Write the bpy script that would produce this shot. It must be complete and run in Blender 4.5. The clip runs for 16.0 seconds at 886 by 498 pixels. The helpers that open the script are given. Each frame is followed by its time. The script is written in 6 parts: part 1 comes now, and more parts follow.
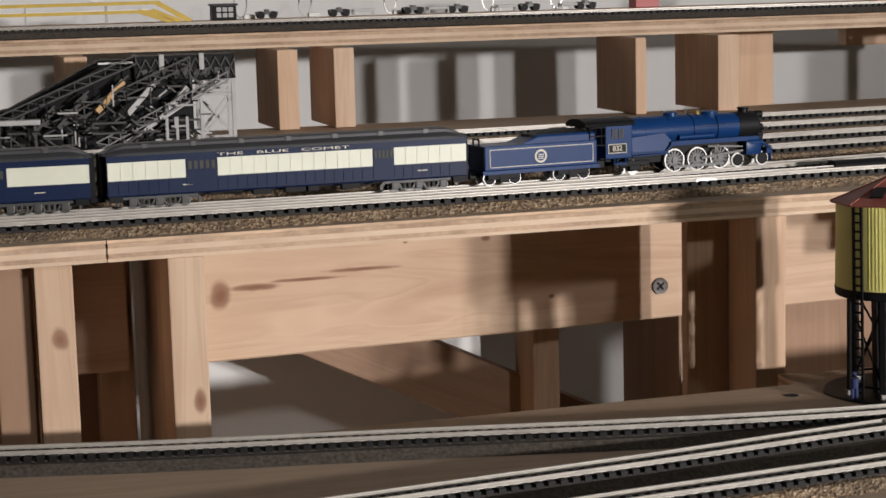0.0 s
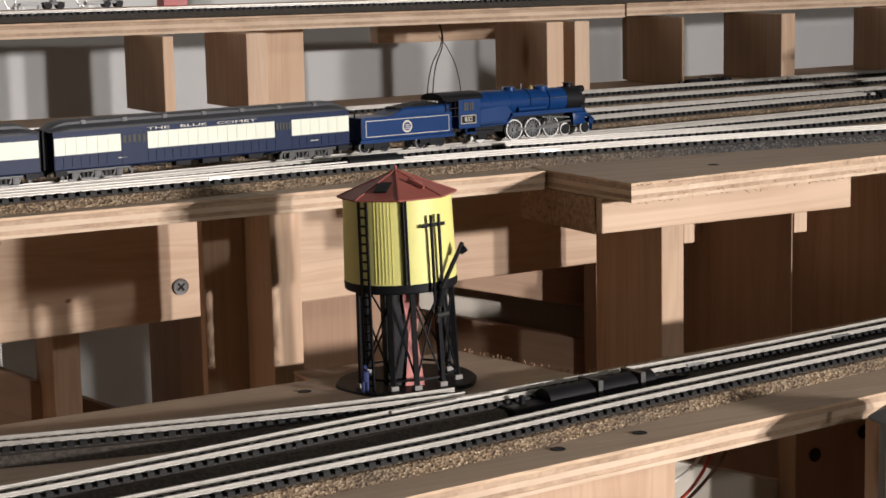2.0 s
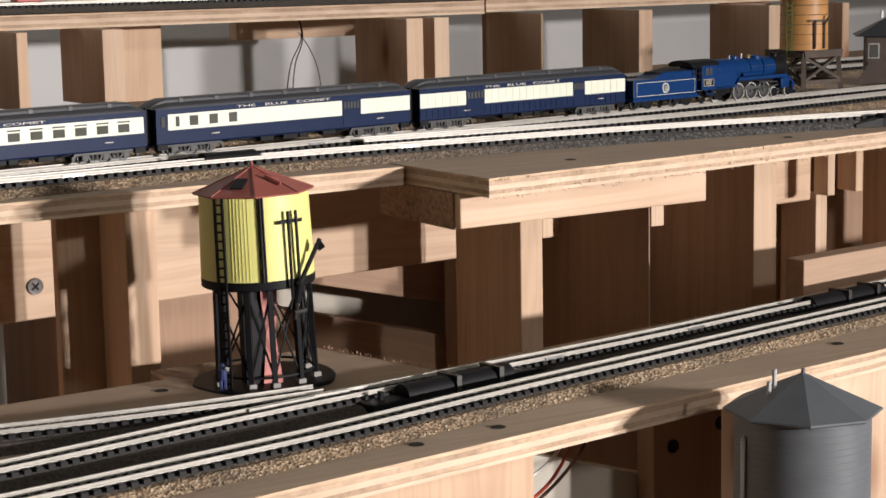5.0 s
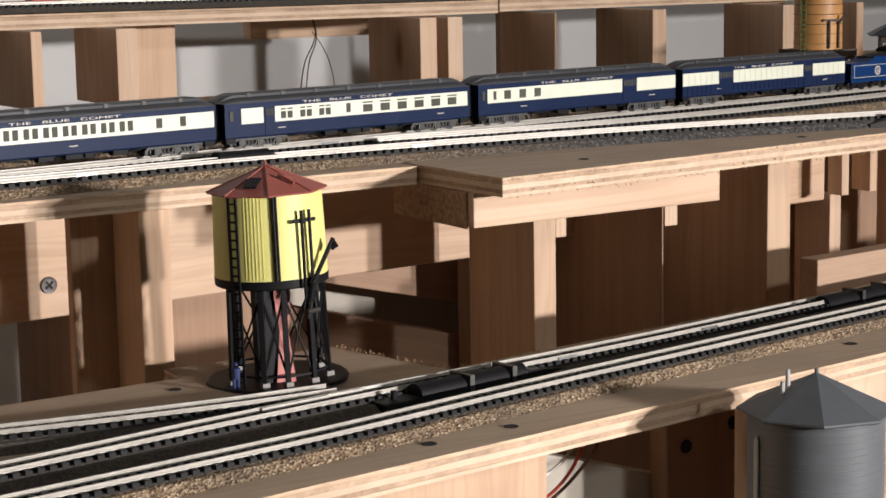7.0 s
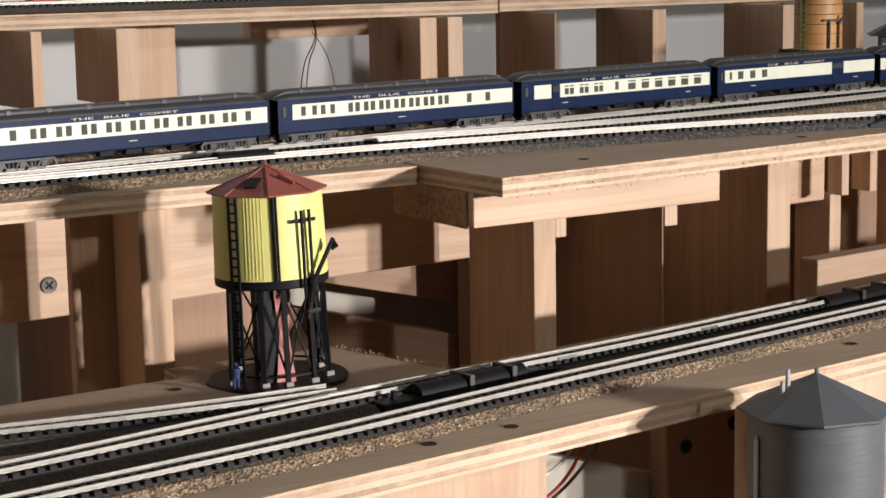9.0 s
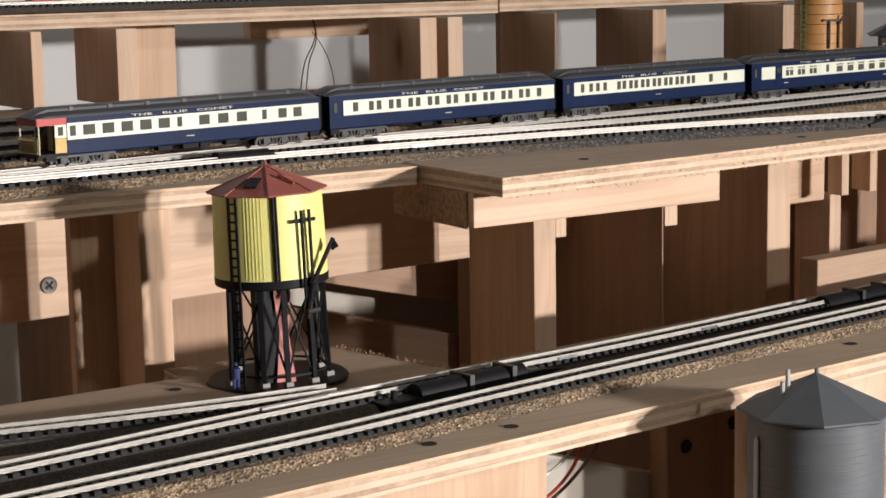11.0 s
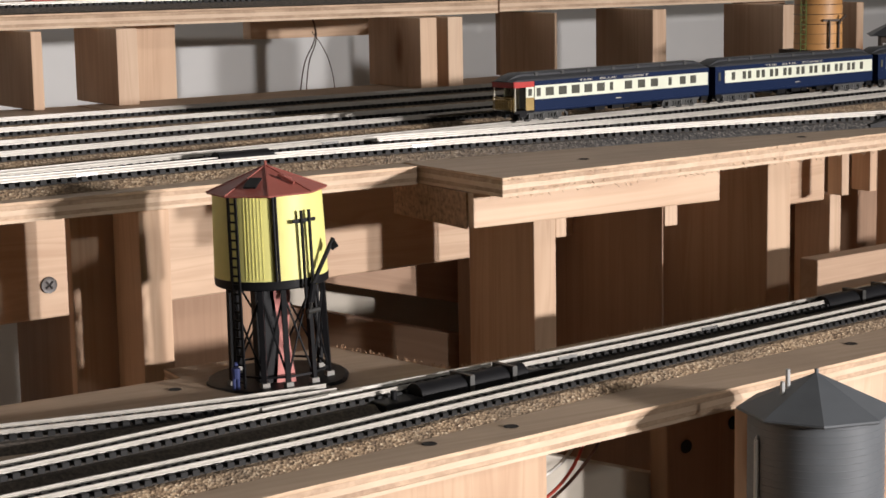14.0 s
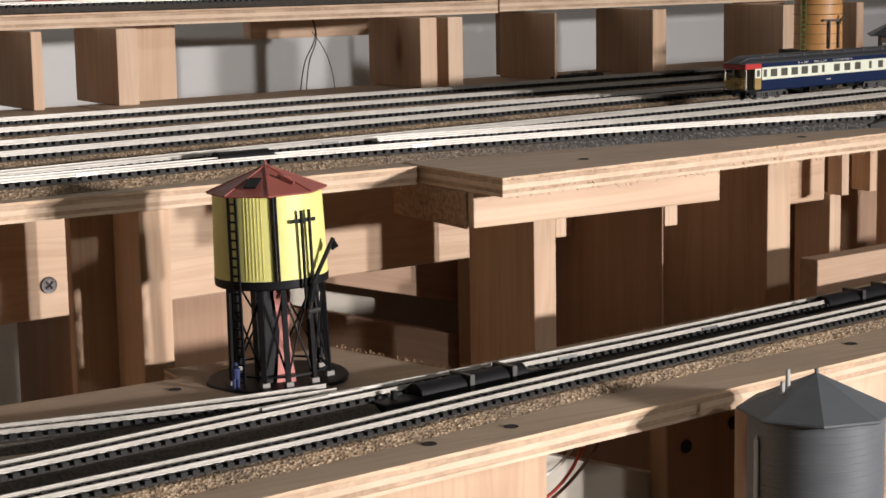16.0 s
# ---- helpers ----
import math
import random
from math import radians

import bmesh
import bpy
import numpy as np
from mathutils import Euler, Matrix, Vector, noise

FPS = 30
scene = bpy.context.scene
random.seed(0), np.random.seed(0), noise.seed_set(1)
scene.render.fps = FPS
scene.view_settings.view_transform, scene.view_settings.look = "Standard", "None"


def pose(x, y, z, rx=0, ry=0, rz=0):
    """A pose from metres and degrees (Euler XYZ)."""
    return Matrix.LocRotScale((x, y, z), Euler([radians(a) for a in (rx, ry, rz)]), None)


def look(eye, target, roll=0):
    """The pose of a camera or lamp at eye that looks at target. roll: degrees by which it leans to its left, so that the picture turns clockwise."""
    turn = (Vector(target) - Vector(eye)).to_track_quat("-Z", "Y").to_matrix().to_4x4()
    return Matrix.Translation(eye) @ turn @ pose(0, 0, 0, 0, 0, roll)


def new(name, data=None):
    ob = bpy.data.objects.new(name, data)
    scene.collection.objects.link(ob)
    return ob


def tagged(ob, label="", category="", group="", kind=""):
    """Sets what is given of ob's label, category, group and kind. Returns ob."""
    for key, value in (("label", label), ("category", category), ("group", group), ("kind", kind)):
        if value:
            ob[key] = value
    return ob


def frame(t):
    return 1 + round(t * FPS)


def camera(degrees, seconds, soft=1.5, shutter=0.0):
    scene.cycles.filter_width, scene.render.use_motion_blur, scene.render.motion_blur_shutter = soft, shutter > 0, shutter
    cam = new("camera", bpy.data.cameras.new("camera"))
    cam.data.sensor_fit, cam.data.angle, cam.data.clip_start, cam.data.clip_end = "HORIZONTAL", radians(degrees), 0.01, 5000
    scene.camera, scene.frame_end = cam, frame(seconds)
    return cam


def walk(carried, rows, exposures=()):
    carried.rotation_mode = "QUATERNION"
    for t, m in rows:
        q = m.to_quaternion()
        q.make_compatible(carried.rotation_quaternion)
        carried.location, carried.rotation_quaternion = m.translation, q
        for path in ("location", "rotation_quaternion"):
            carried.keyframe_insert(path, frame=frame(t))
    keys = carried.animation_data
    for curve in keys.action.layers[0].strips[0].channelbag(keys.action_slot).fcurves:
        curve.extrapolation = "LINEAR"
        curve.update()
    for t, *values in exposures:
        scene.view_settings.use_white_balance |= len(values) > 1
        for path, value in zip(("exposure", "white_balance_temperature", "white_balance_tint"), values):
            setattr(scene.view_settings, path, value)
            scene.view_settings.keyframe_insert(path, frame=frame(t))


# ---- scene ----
cam = camera(26.8, 16.0, soft=1.6)
PATH = [
    (0, (-0.0289, 0.0006, 0.1015), (0.4156, 1.9283, -0.1918), -1.47),
    (0.5, (-0.0232, 0.0008, 0.1005), (0.5261, 1.9011, -0.1946), -1.41),
    (1, (-0.0157, 0.0012, 0.1000), (0.6428, 1.8661, -0.1976), -1.37),
    (1.5, (-0.0089, 0.0016, 0.0994), (0.7650, 1.8212, -0.2013), -1.25),
    (2, (-0.0037, -0.0002, 0.0994), (0.8741, 1.7712, -0.2040), -1.17),
    (2.5, (-0.0003, -0.0013, 0.0996), (0.9727, 1.7190, -0.2069), -0.95),
    (2.7, (0.0000, -0.0006, 0.0986), (0.9951, 1.7069, -0.2084), -1.03),
    (3, (0.0001, 0.0000, 0.0983), (1.0077, 1.7002, -0.2087), -1.03),
    (3.5, (0.0001, 0.0000, 0.0983), (1.0074, 1.7001, -0.2101), -1.01),
    (4.2, (0.0001, 0.0000, 0.0983), (1.0074, 1.7001, -0.2101), -1.01),
    (6.4, (0.0001, 0.0000, 0.0983), (0.9935, 1.7081, -0.2109), -1.06),
    (7, (0.0001, 0.0000, 0.0983), (0.9918, 1.7091, -0.2108), -1.02),
    (16, (0.0001, 0.0000, 0.0983), (0.9918, 1.7091, -0.2108), -1.02),
]
walk(cam, [(t, look(eye, target, roll)) for t, eye, target, roll in PATH], [(0, -0.45), (1.5, -0.40), (2.4, -0.08), (3.0, 0.0), (16, 0.0)])

# ---- light ----
world = bpy.data.worlds.new("room_light")
world.use_nodes = True
world.node_tree.nodes["Background"].inputs[0].default_value = (0.75, 0.85, 1.0, 1)
world.node_tree.nodes["Background"].inputs[1].default_value = 0.010
scene.world = world


def lamp(name, kind, eye, target, power, size, colour, spread=180):
    data = bpy.data.lights.new(name, kind)
    data.energy, data.color = power, colour
    if kind == "AREA":
        data.shape, data.size, data.spread = "DISK", size, radians(spread)
    else:
        data.shadow_soft_size = size
    ob = new(name, data)
    ob.matrix_world = look(eye, target)
    return ob


for dx, dy in ((-0.090, -0.044), (0.090, 0.044)):
    lamp("work_lamp", "AREA", (1.530 + dx, -1.506 + dy, 0.266), (0.20, 0.85, -0.02), 8.6, 0.07, (1.0, 0.94, 0.92), 80)
lamp("ceiling_lamp", "AREA", (0.9, -2.0, 1.15), (0.45, 1.0, 0.0), 14.5, 0.16, (1.0, 0.95, 0.91))

# ---- materials ----
K = 0.925            # how the lower level is drawn in towards the room
L = -0.0720          # top of the lower deck
RAIL = 0.0076        # rail head above its deck


def mat(name):
    m = bpy.data.materials.new(name)
    m.use_nodes = True
    nt = m.node_tree
    return m, nt, nt.nodes["Principled BSDF"]


def link(nt, a, b):
    nt.links.new(a, b)


def coords(nt, scale=(1, 1, 1), jitter=True):
    tc = nt.nodes.new("ShaderNodeTexCoord")
    mp = nt.nodes.new("ShaderNodeMapping")
    mp.inputs["Scale"].default_value = scale
    link(nt, tc.outputs["Object"], mp.inputs[0])
    if jitter:
        oi = nt.nodes.new("ShaderNodeObjectInfo")
        mul = nt.nodes.new("ShaderNodeMath")
        mul.operation = "MULTIPLY"
        mul.inputs[1].default_value = 37.0
        link(nt, oi.outputs["Random"], mul.inputs[0])
        cx = nt.nodes.new("ShaderNodeCombineXYZ")
        for i in range(3):
            link(nt, mul.outputs[0], cx.inputs[i])
        link(nt, cx.outputs[0], mp.inputs["Location"])
    return mp.outputs[0]


def noise_tex(nt, vec, scale, detail=4, rough=0.55, distort=0.0):
    n = nt.nodes.new("ShaderNodeTexNoise")
    n.inputs["Scale"].default_value = scale
    n.inputs["Detail"].default_value = detail
    n.inputs["Roughness"].default_value = rough
    n.inputs["Distortion"].default_value = distort
    link(nt, vec, n.inputs["Vector"])
    return n.outputs[0]


def ramp(nt, fac, stops):
    r = nt.nodes.new("ShaderNodeValToRGB")
    els = r.color_ramp.elements
    while len(els) < len(stops):
        els.new(0.5)
    for e, (p, c) in zip(els, stops):
        e.position, e.color = p, (*c, 1)
    link(nt, fac, r.inputs[0])
    return r.outputs[0]


def mix(nt, fac, a, b, mode="MIX"):
    m = nt.nodes.new("ShaderNodeMix")
    m.data_type, m.blend_type = "RGBA", mode
    for sock, v in ((m.inputs[0], fac), (m.inputs[6], a), (m.inputs[7], b)):
        if isinstance(v, (int, float)):
            sock.default_value = v
        elif isinstance(v, tuple):
            sock.default_value = (*v, 1)
        else:
            link(nt, v, sock)
    return m.outputs[2]


def bump(nt, bsdf, height, strength, distance):
    b = nt.nodes.new("ShaderNodeBump")
    b.inputs["Strength"].default_value = strength
    b.inputs["Distance"].default_value = distance
    link(nt, height, b.inputs["Height"])
    link(nt, b.outputs[0], bsdf.inputs["Normal"])


def wood(name, axis, light, dark, knots=True, scars=()):
    """Planed softwood with its grain along one axis; scars are single knots at (x, z, half length, half height)."""
    m, nt, b = mat(name)
    s = [210, 210, 210]
    s[axis] = 6
    fine = noise_tex(nt, coords(nt, tuple(s)), 1.0, 5, 0.65, 0.5)
    s2 = [48, 48, 48]
    s2[axis] = 2.6
    bands = noise_tex(nt, coords(nt, tuple(s2)), 1.0, 2, 0.5, 1.6)
    between = lambda f: tuple((1 - f) * a + f * c for a, c in zip(light, dark))
    base = ramp(nt, bands, [(0.28, between(0.10)), (0.42, light), (0.50, between(0.34)), (0.53, between(0.06)), (0.64, between(0.50)), (0.70, between(0.12))])
    col = mix(nt, 0.16, base, ramp(nt, fine, [(0.3, dark), (0.62, light)]))
    if knots:
        s3 = [21, 21, 21]
        s3[axis] = 8
        vo = nt.nodes.new("ShaderNodeTexVoronoi")
        vo.inputs["Scale"].default_value = 1.0
        link(nt, coords(nt, tuple(s3)), vo.inputs["Vector"])
        k = ramp(nt, vo.outputs["Distance"], [(0.07, (1, 1, 1)), (0.12, (0.55, 0.55, 0.55)), (0.17, (0.2, 0.2, 0.2)), (0.34, (0, 0, 0))])
        col = mix(nt, k, col, (0.62 * dark[0], 0.46 * dark[1], 0.36 * dark[2]))
    for cx, cz, hx, hz in scars:
        mp = nt.nodes.new("ShaderNodeMapping")
        mp.inputs["Location"].default_value = (-cx / hx, 0, -cz / hz)
        mp.inputs["Scale"].default_value = (1 / hx, 0, 1 / hz)
        tc = nt.nodes.new("ShaderNodeTexCoord")
        link(nt, tc.outputs["Object"], mp.inputs[0])
        wob = nt.nodes.new("ShaderNodeVectorMath")
        wob.operation = "MULTIPLY_ADD"
        wob.inputs[1].default_value = (0.9, 0.9, 0.9)
        n = nt.nodes.new("ShaderNodeTexNoise")
        n.inputs["Scale"].default_value = 70
        link(nt, tc.outputs["Object"], n.inputs["Vector"])
        link(nt, n.outputs["Color"], wob.inputs[0])
        link(nt, mp.outputs[0], wob.inputs[2])
        off = nt.nodes.new("ShaderNodeVectorMath")
        off.operation = "ADD"
        off.inputs[1].default_value = (-0.45, -0.45, -0.45)
        link(nt, wob.outputs[0], off.inputs[0])
        flat_v = nt.nodes.new("ShaderNodeVectorMath")
        flat_v.operation = "MULTIPLY"
        flat_v.inputs[1].default_value = (1, 0, 1)
        link(nt, off.outputs[0], flat_v.inputs[0])
        ln = nt.nodes.new("ShaderNodeVectorMath")
        ln.operation = "LENGTH"
        link(nt, flat_v.outputs[0], ln.inputs[0])
        k = ramp(nt, ln.outputs["Value"], [(0.20, (0.95, 0.95, 0.95)), (0.62, (0.72, 0.72, 0.72)), (0.80, (0.30, 0.30, 0.30)), (1.25, (0, 0, 0))])
        col = mix(nt, k, col, (0.20, 0.085, 0.045))
    blot = noise_tex(nt, coords(nt, (11, 11, 11)), 1.0, 3)
    col = mix(nt, ramp(nt, blot, [(0.42, (0, 0, 0)), (0.75, (0.38, 0.38, 0.38))]), col, dark)
    oi = nt.nodes.new("ShaderNodeObjectInfo")
    tone = ramp(nt, oi.outputs["Random"], [(0.0, (0.86, 0.82, 0.78)), (0.5, (1.0, 1.0, 1.0)), (1.0, (1.04, 0.98, 0.92))])
    col = mix(nt, 1.0, col, tone, "MULTIPLY")
    link(nt, col, b.inputs["Base Color"])
    b.inputs["Roughness"].default_value = 0.62
    b.inputs["Specular IOR Level"].default_value = 0.3
    bump(nt, b, fine, 0.25, 0.0004)
    return m


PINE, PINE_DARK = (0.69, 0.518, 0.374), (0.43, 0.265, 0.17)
wood_x = wood("pine_grain_x", 0, PINE, PINE_DARK)
wood_z = wood("pine_grain_z", 2, PINE, PINE_DARK)
wood_fascia = wood("knotty_pine_rail", 0, PINE, PINE_DARK, False, ((0.0600, -0.0425, 0.0060, 0.0085), (0.0760, -0.0405, 0.0150, 0.0020), (0.1000, -0.0385, 0.0240, 0.0011), (0.1280, -0.0355, 0.0200, 0.0012), (0.1900, -0.0250, 0.0030, 0.0020), (0.1500, -0.0240, 0.0016, 0.0012), (0.2230, -0.0560, 0.0020, 0.0014)))
# pine browned so that the block looks shaded under direct light
wood_block_shade = wood("sawn_pine_toned_for_shade", 0, (0.46, 0.33, 0.235), (0.28, 0.18, 0.12), knots=False)
# pine for the braces, darkened to carry the shade below the deck
wood_shade_x = wood("pine_toned_for_shade_x", 0, (0.40, 0.265, 0.180), (0.25, 0.150, 0.096), knots=False)
# darker copy of the upright pine, with shade built into its colour
wood_shade = wood("pine_toned_for_shade_z", 2, (0.40, 0.265, 0.180), (0.25, 0.150, 0.096), knots=False)


def plywood():
    """Plies on the edges, a dusty grey-tan veneer above."""
    m, nt, b = mat("plywood")
    tc = nt.nodes.new("ShaderNodeTexCoord")
    sep = nt.nodes.new("ShaderNodeSeparateXYZ")
    link(nt, tc.outputs["Object"], sep.inputs[0])
    wob = noise_tex(nt, coords(nt, (9, 9, 9), False), 1.0, 2)
    add = nt.nodes.new("ShaderNodeMath")
    add.operation = "MULTIPLY_ADD"
    add.inputs[1].default_value = 0.0012
    link(nt, wob, add.inputs[0])
    link(nt, sep.outputs[2], add.inputs[2])
    scl = nt.nodes.new("ShaderNodeMapRange")
    scl.inputs[1].default_value, scl.inputs[2].default_value = -0.0090, 0.0006
    link(nt, add.outputs[0], scl.inputs[0])
    plies = nt.nodes.new("ShaderNodeValToRGB")
    plies.color_ramp.interpolation = "LINEAR"
    els = plies.color_ramp.elements
    stops = [(0.0, (0.56, 0.40, 0.27)), (0.10, (0.62, 0.45, 0.31)), (0.14, (0.24, 0.155, 0.095)), (0.36, (0.30, 0.20, 0.125)),
             (0.40, (0.66, 0.49, 0.35)), (0.60, (0.70, 0.53, 0.38)), (0.66, (0.36, 0.24, 0.15)), (0.84, (0.42, 0.29, 0.19)), (0.90, (0.66, 0.49, 0.34))]
    while len(els) < len(stops):
        els.new(0.5)
    for e, (p, c) in zip(els, stops):
        e.position, e.color = p, (*c, 1)
    link(nt, scl.outputs[0], plies.inputs[0])
    grain = noise_tex(nt, coords(nt, (60, 60, 500), False), 1.0, 5, 0.7)
    edge = mix(nt, 0.65, plies.outputs[0], mix(nt, 1.0, plies.outputs[0], ramp(nt, grain, [(0.35, (0.55, 0.5, 0.45)), (0.65, (1.25, 1.2, 1.15))]), "MULTIPLY"))
    g2 = noise_tex(nt, coords(nt, (14, 190, 20), False), 1.0, 5, 0.6, 0.6)
    g3 = noise_tex(nt, coords(nt, (11, 11, 11), False), 1.0, 4, 0.6)
    top = ramp(nt, g2, [(0.25, (0.44, 0.325, 0.225)), (0.75, (0.58, 0.445, 0.325))])
    top = mix(nt, ramp(nt, g3, [(0.45, (0, 0, 0)), (0.75, (0.5, 0.5, 0.5))]), top, (0.30, 0.225, 0.165))
    geo = nt.nodes.new("ShaderNodeNewGeometry")
    nsep = nt.nodes.new("ShaderNodeSeparateXYZ")
    link(nt, geo.outputs["Normal"], nsep.inputs[0])
    up = nt.nodes.new("ShaderNodeMath")
    up.operation = "GREATER_THAN"
    up.inputs[1].default_value = 0.7
    link(nt, nsep.outputs[2], up.inputs[0])
    link(nt, mix(nt, up.outputs[0], edge, top), b.inputs["Base Color"])
    b.inputs["Roughness"].default_value = 0.7
    bump(nt, b, grain, 0.35, 0.0006)
    return m


ply = plywood()


def plain(name, col, rough=0.5, metal=0.0, vary=0.12, scale=90, relief=0.0, gloss=0.5):
    """Paint, plastic or metal with a little uneven wear."""
    m, nt, b = mat(name)
    n = noise_tex(nt, coords(nt, (scale, scale, scale)), 1.0, 4)
    lo, hi = tuple(c * (1 - vary) for c in col), tuple(min(1, c * (1 + vary)) for c in col)
    link(nt, ramp(nt, n, [(0.3, lo), (0.7, hi)]), b.inputs["Base Color"])
    r = nt.nodes.new("ShaderNodeMapRange")
    r.inputs[3].default_value, r.inputs[4].default_value = rough * 0.8, min(1, rough * 1.2)
    link(nt, n, r.inputs[0])
    link(nt, r.outputs[0], b.inputs["Roughness"])
    b.inputs["Metallic"].default_value = metal
    b.inputs["Specular IOR Level"].default_value = gloss
    if relief:
        bump(nt, b, noise_tex(nt, coords(nt, (scale * 6,) * 3), 1.0, 3), relief, 0.0003)
    return m


def cork_mat(name, spilled=False):
    m, nt, b = mat(name)
    vo = nt.nodes.new("ShaderNodeTexVoronoi")
    vo.inputs["Scale"].default_value = 900
    link(nt, coords(nt, (1, 1, 1), False), vo.inputs["Vector"])
    sepc = nt.nodes.new("ShaderNodeSeparateColor")
    link(nt, vo.outputs["Color"], sepc.inputs[0])
    col = ramp(nt, sepc.outputs[0], [(0.0, (0.10, 0.065, 0.04)), (0.45, (0.24, 0.165, 0.10)), (0.8, (0.36, 0.26, 0.16)), (1.0, (0.50, 0.40, 0.28))])
    blot = noise_tex(nt, coords(nt, (30, 30, 30), False), 1.0, 3)
    col = mix(nt, ramp(nt, blot, [(0.45, (0, 0, 0)), (0.7, (0.6, 0.6, 0.6))]), col, (0.09, 0.07, 0.05))
    if spilled:
        tc = nt.nodes.new("ShaderNodeTexCoord")
        sx = nt.nodes.new("ShaderNodeSeparateXYZ")
        link(nt, tc.outputs["Object"], sx.inputs[0])
        far = nt.nodes.new("ShaderNodeMapRange")
        far.inputs[1].default_value, far.inputs[2].default_value = 0.36, 0.56
        link(nt, sx.outputs[0], far.inputs[0])
        grains = ramp(nt, sepc.outputs[1], [(0.0, (0.03, 0.03, 0.032)), (0.6, (0.075, 0.072, 0.068)), (1.0, (0.22, 0.20, 0.18))])
        col = mix(nt, far.outputs[0], col, grains)
    link(nt, col, b.inputs["Base Color"])
    b.inputs["Roughness"].default_value = 0.85
    bump(nt, b, vo.outputs["Distance"], 0.9, 0.0008)
    return m


cork = cork_mat("cork_granules")
cork_spilled = cork_mat("cork_with_spilled_dark_grains", True)
dark_bed = plain("dark_granular_bed", (0.075, 0.062, 0.05), 0.9, vary=0.6, scale=700, relief=0.8)
tie_mat = plain("black_tie_plastic", (0.010, 0.010, 0.010), 0.6, gloss=0.3)
rail_mat = plain("nickel_silver_rail", (0.50, 0.475, 0.43), 0.38, 0.30, 0.10, 160)
ballast_mat = plain("dark_tie_bed", (0.045, 0.038, 0.032), 0.85, vary=0.5, scale=900, relief=0.6)
blue = plain("dark_blue_coach_paint", (0.010, 0.020, 0.058), 0.38, vary=0.06, gloss=0.15)
loco_blue = plain("royal_blue_engine_paint", (0.006, 0.034, 0.125), 0.34, vary=0.06, gloss=0.18)
cream = plain("cream_coach_paint", (0.72, 0.74, 0.61), 0.42, vary=0.05)
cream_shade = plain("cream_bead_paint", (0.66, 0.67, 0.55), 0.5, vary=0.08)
roof_mat = plain("charcoal_roof_paint", (0.045, 0.047, 0.052), 0.45, vary=0.1, gloss=0.25)
black = plain("black_plastic", (0.010, 0.010, 0.011), 0.5, gloss=0.14)
truck_mat = plain("dark_grey_truck_plastic", (0.075, 0.075, 0.073), 0.34, gloss=0.4)
wheel_mat = plain("blackened_wheel_steel", (0.10, 0.10, 0.098), 0.35, 0.6)
silver = plain("bright_wheel_steel", (0.46, 0.46, 0.45), 0.28, 0.85)
window_mat = plain("smoked_window_glazing", (0.095, 0.094, 0.080), 0.12)
yellow = plain("yellow_tank_plastic", (0.74, 0.70, 0.24), 0.5, vary=0.05, relief=0.15)
red_roof = plain("oxide_red_roof_plastic", (0.30, 0.085, 0.065), 0.55, vary=0.1)
silo_mat = plain("grey_silo_plastic", (0.105, 0.115, 0.125), 0.5, vary=0.08)
orange = plain("orange_brown_tank", (0.50, 0.25, 0.085), 0.5, vary=0.2, scale=60)
dark_wood = plain("weathered_dark_trestle", (0.075, 0.055, 0.042), 0.7, vary=0.3)
green_trim = plain("green_ladder_paint", (0.09, 0.14, 0.03), 0.6)
grey_lattice = plain("light_grey_lattice_plastic", (0.45, 0.45, 0.44), 0.5)
coal = plain("black_coal", (0.012, 0.012, 0.012), 0.55, vary=0.4, scale=700, relief=0.8)
# off-white lowered to grey-beige, which puts shade into the panel colour
grey_panel = plain("off_white_greyed_for_shade", (0.46, 0.42, 0.355), 0.75, vary=0.1, scale=20)
white_wall = plain("white_wall_paint", (0.74, 0.74, 0.73), 0.75, vary=0.04, scale=8)
white_paint = plain("white_paint", (0.8, 0.8, 0.78), 0.5)
gold = plain("gold_lettering", (0.60, 0.56, 0.45), 0.45)
brass = plain("tarnished_brass", (0.36, 0.25, 0.09), 0.45, 0.3)
red_paint = plain("red_paint", (0.42, 0.03, 0.025), 0.45)
pink = plain("pink_plastic", (0.72, 0.30, 0.27), 0.5)
mustard = plain("mustard_plastic", (0.62, 0.43, 0.06), 0.5)
steel_dark = plain("dark_screw_steel", (0.10, 0.10, 0.095), 0.4, 0.8)
navy_fig = plain("navy_figurine_paint", (0.02, 0.03, 0.10), 0.5)
# near-black that stands for the dark inside of holes and slots
hole_mat = plain("hole_shade_black", (0.014, 0.010, 0.008), 0.9)
wire_red = plain("red_wire_insulation", (0.40, 0.05, 0.03), 0.45)
wire_white = plain("white_wire_insulation", (0.6, 0.58, 0.54), 0.45)
wire_brown = plain("brown_wire_insulation", (0.10, 0.045, 0.03), 0.45)
chip_mat = plain("rough_sawn_end_grain", (0.34, 0.21, 0.125), 0.9, vary=0.45, scale=420, relief=0.9)

# ---- mesh helpers ----


def box(bm, x0, x1, y0, y1, z0, z1):
    v = [bm.verts.new(p) for p in ((x0, y0, z0), (x1, y0, z0), (x1, y1, z0), (x0, y1, z0), (x0, y0, z1), (x1, y0, z1), (x1, y1, z1), (x0, y1, z1))]
    for f in ((0, 3, 2, 1), (4, 5, 6, 7), (0, 1, 5, 4), (1, 2, 6, 5), (2, 3, 7, 6), (3, 0, 4, 7)):
        bm.faces.new([v[i] for i in f])
    return v


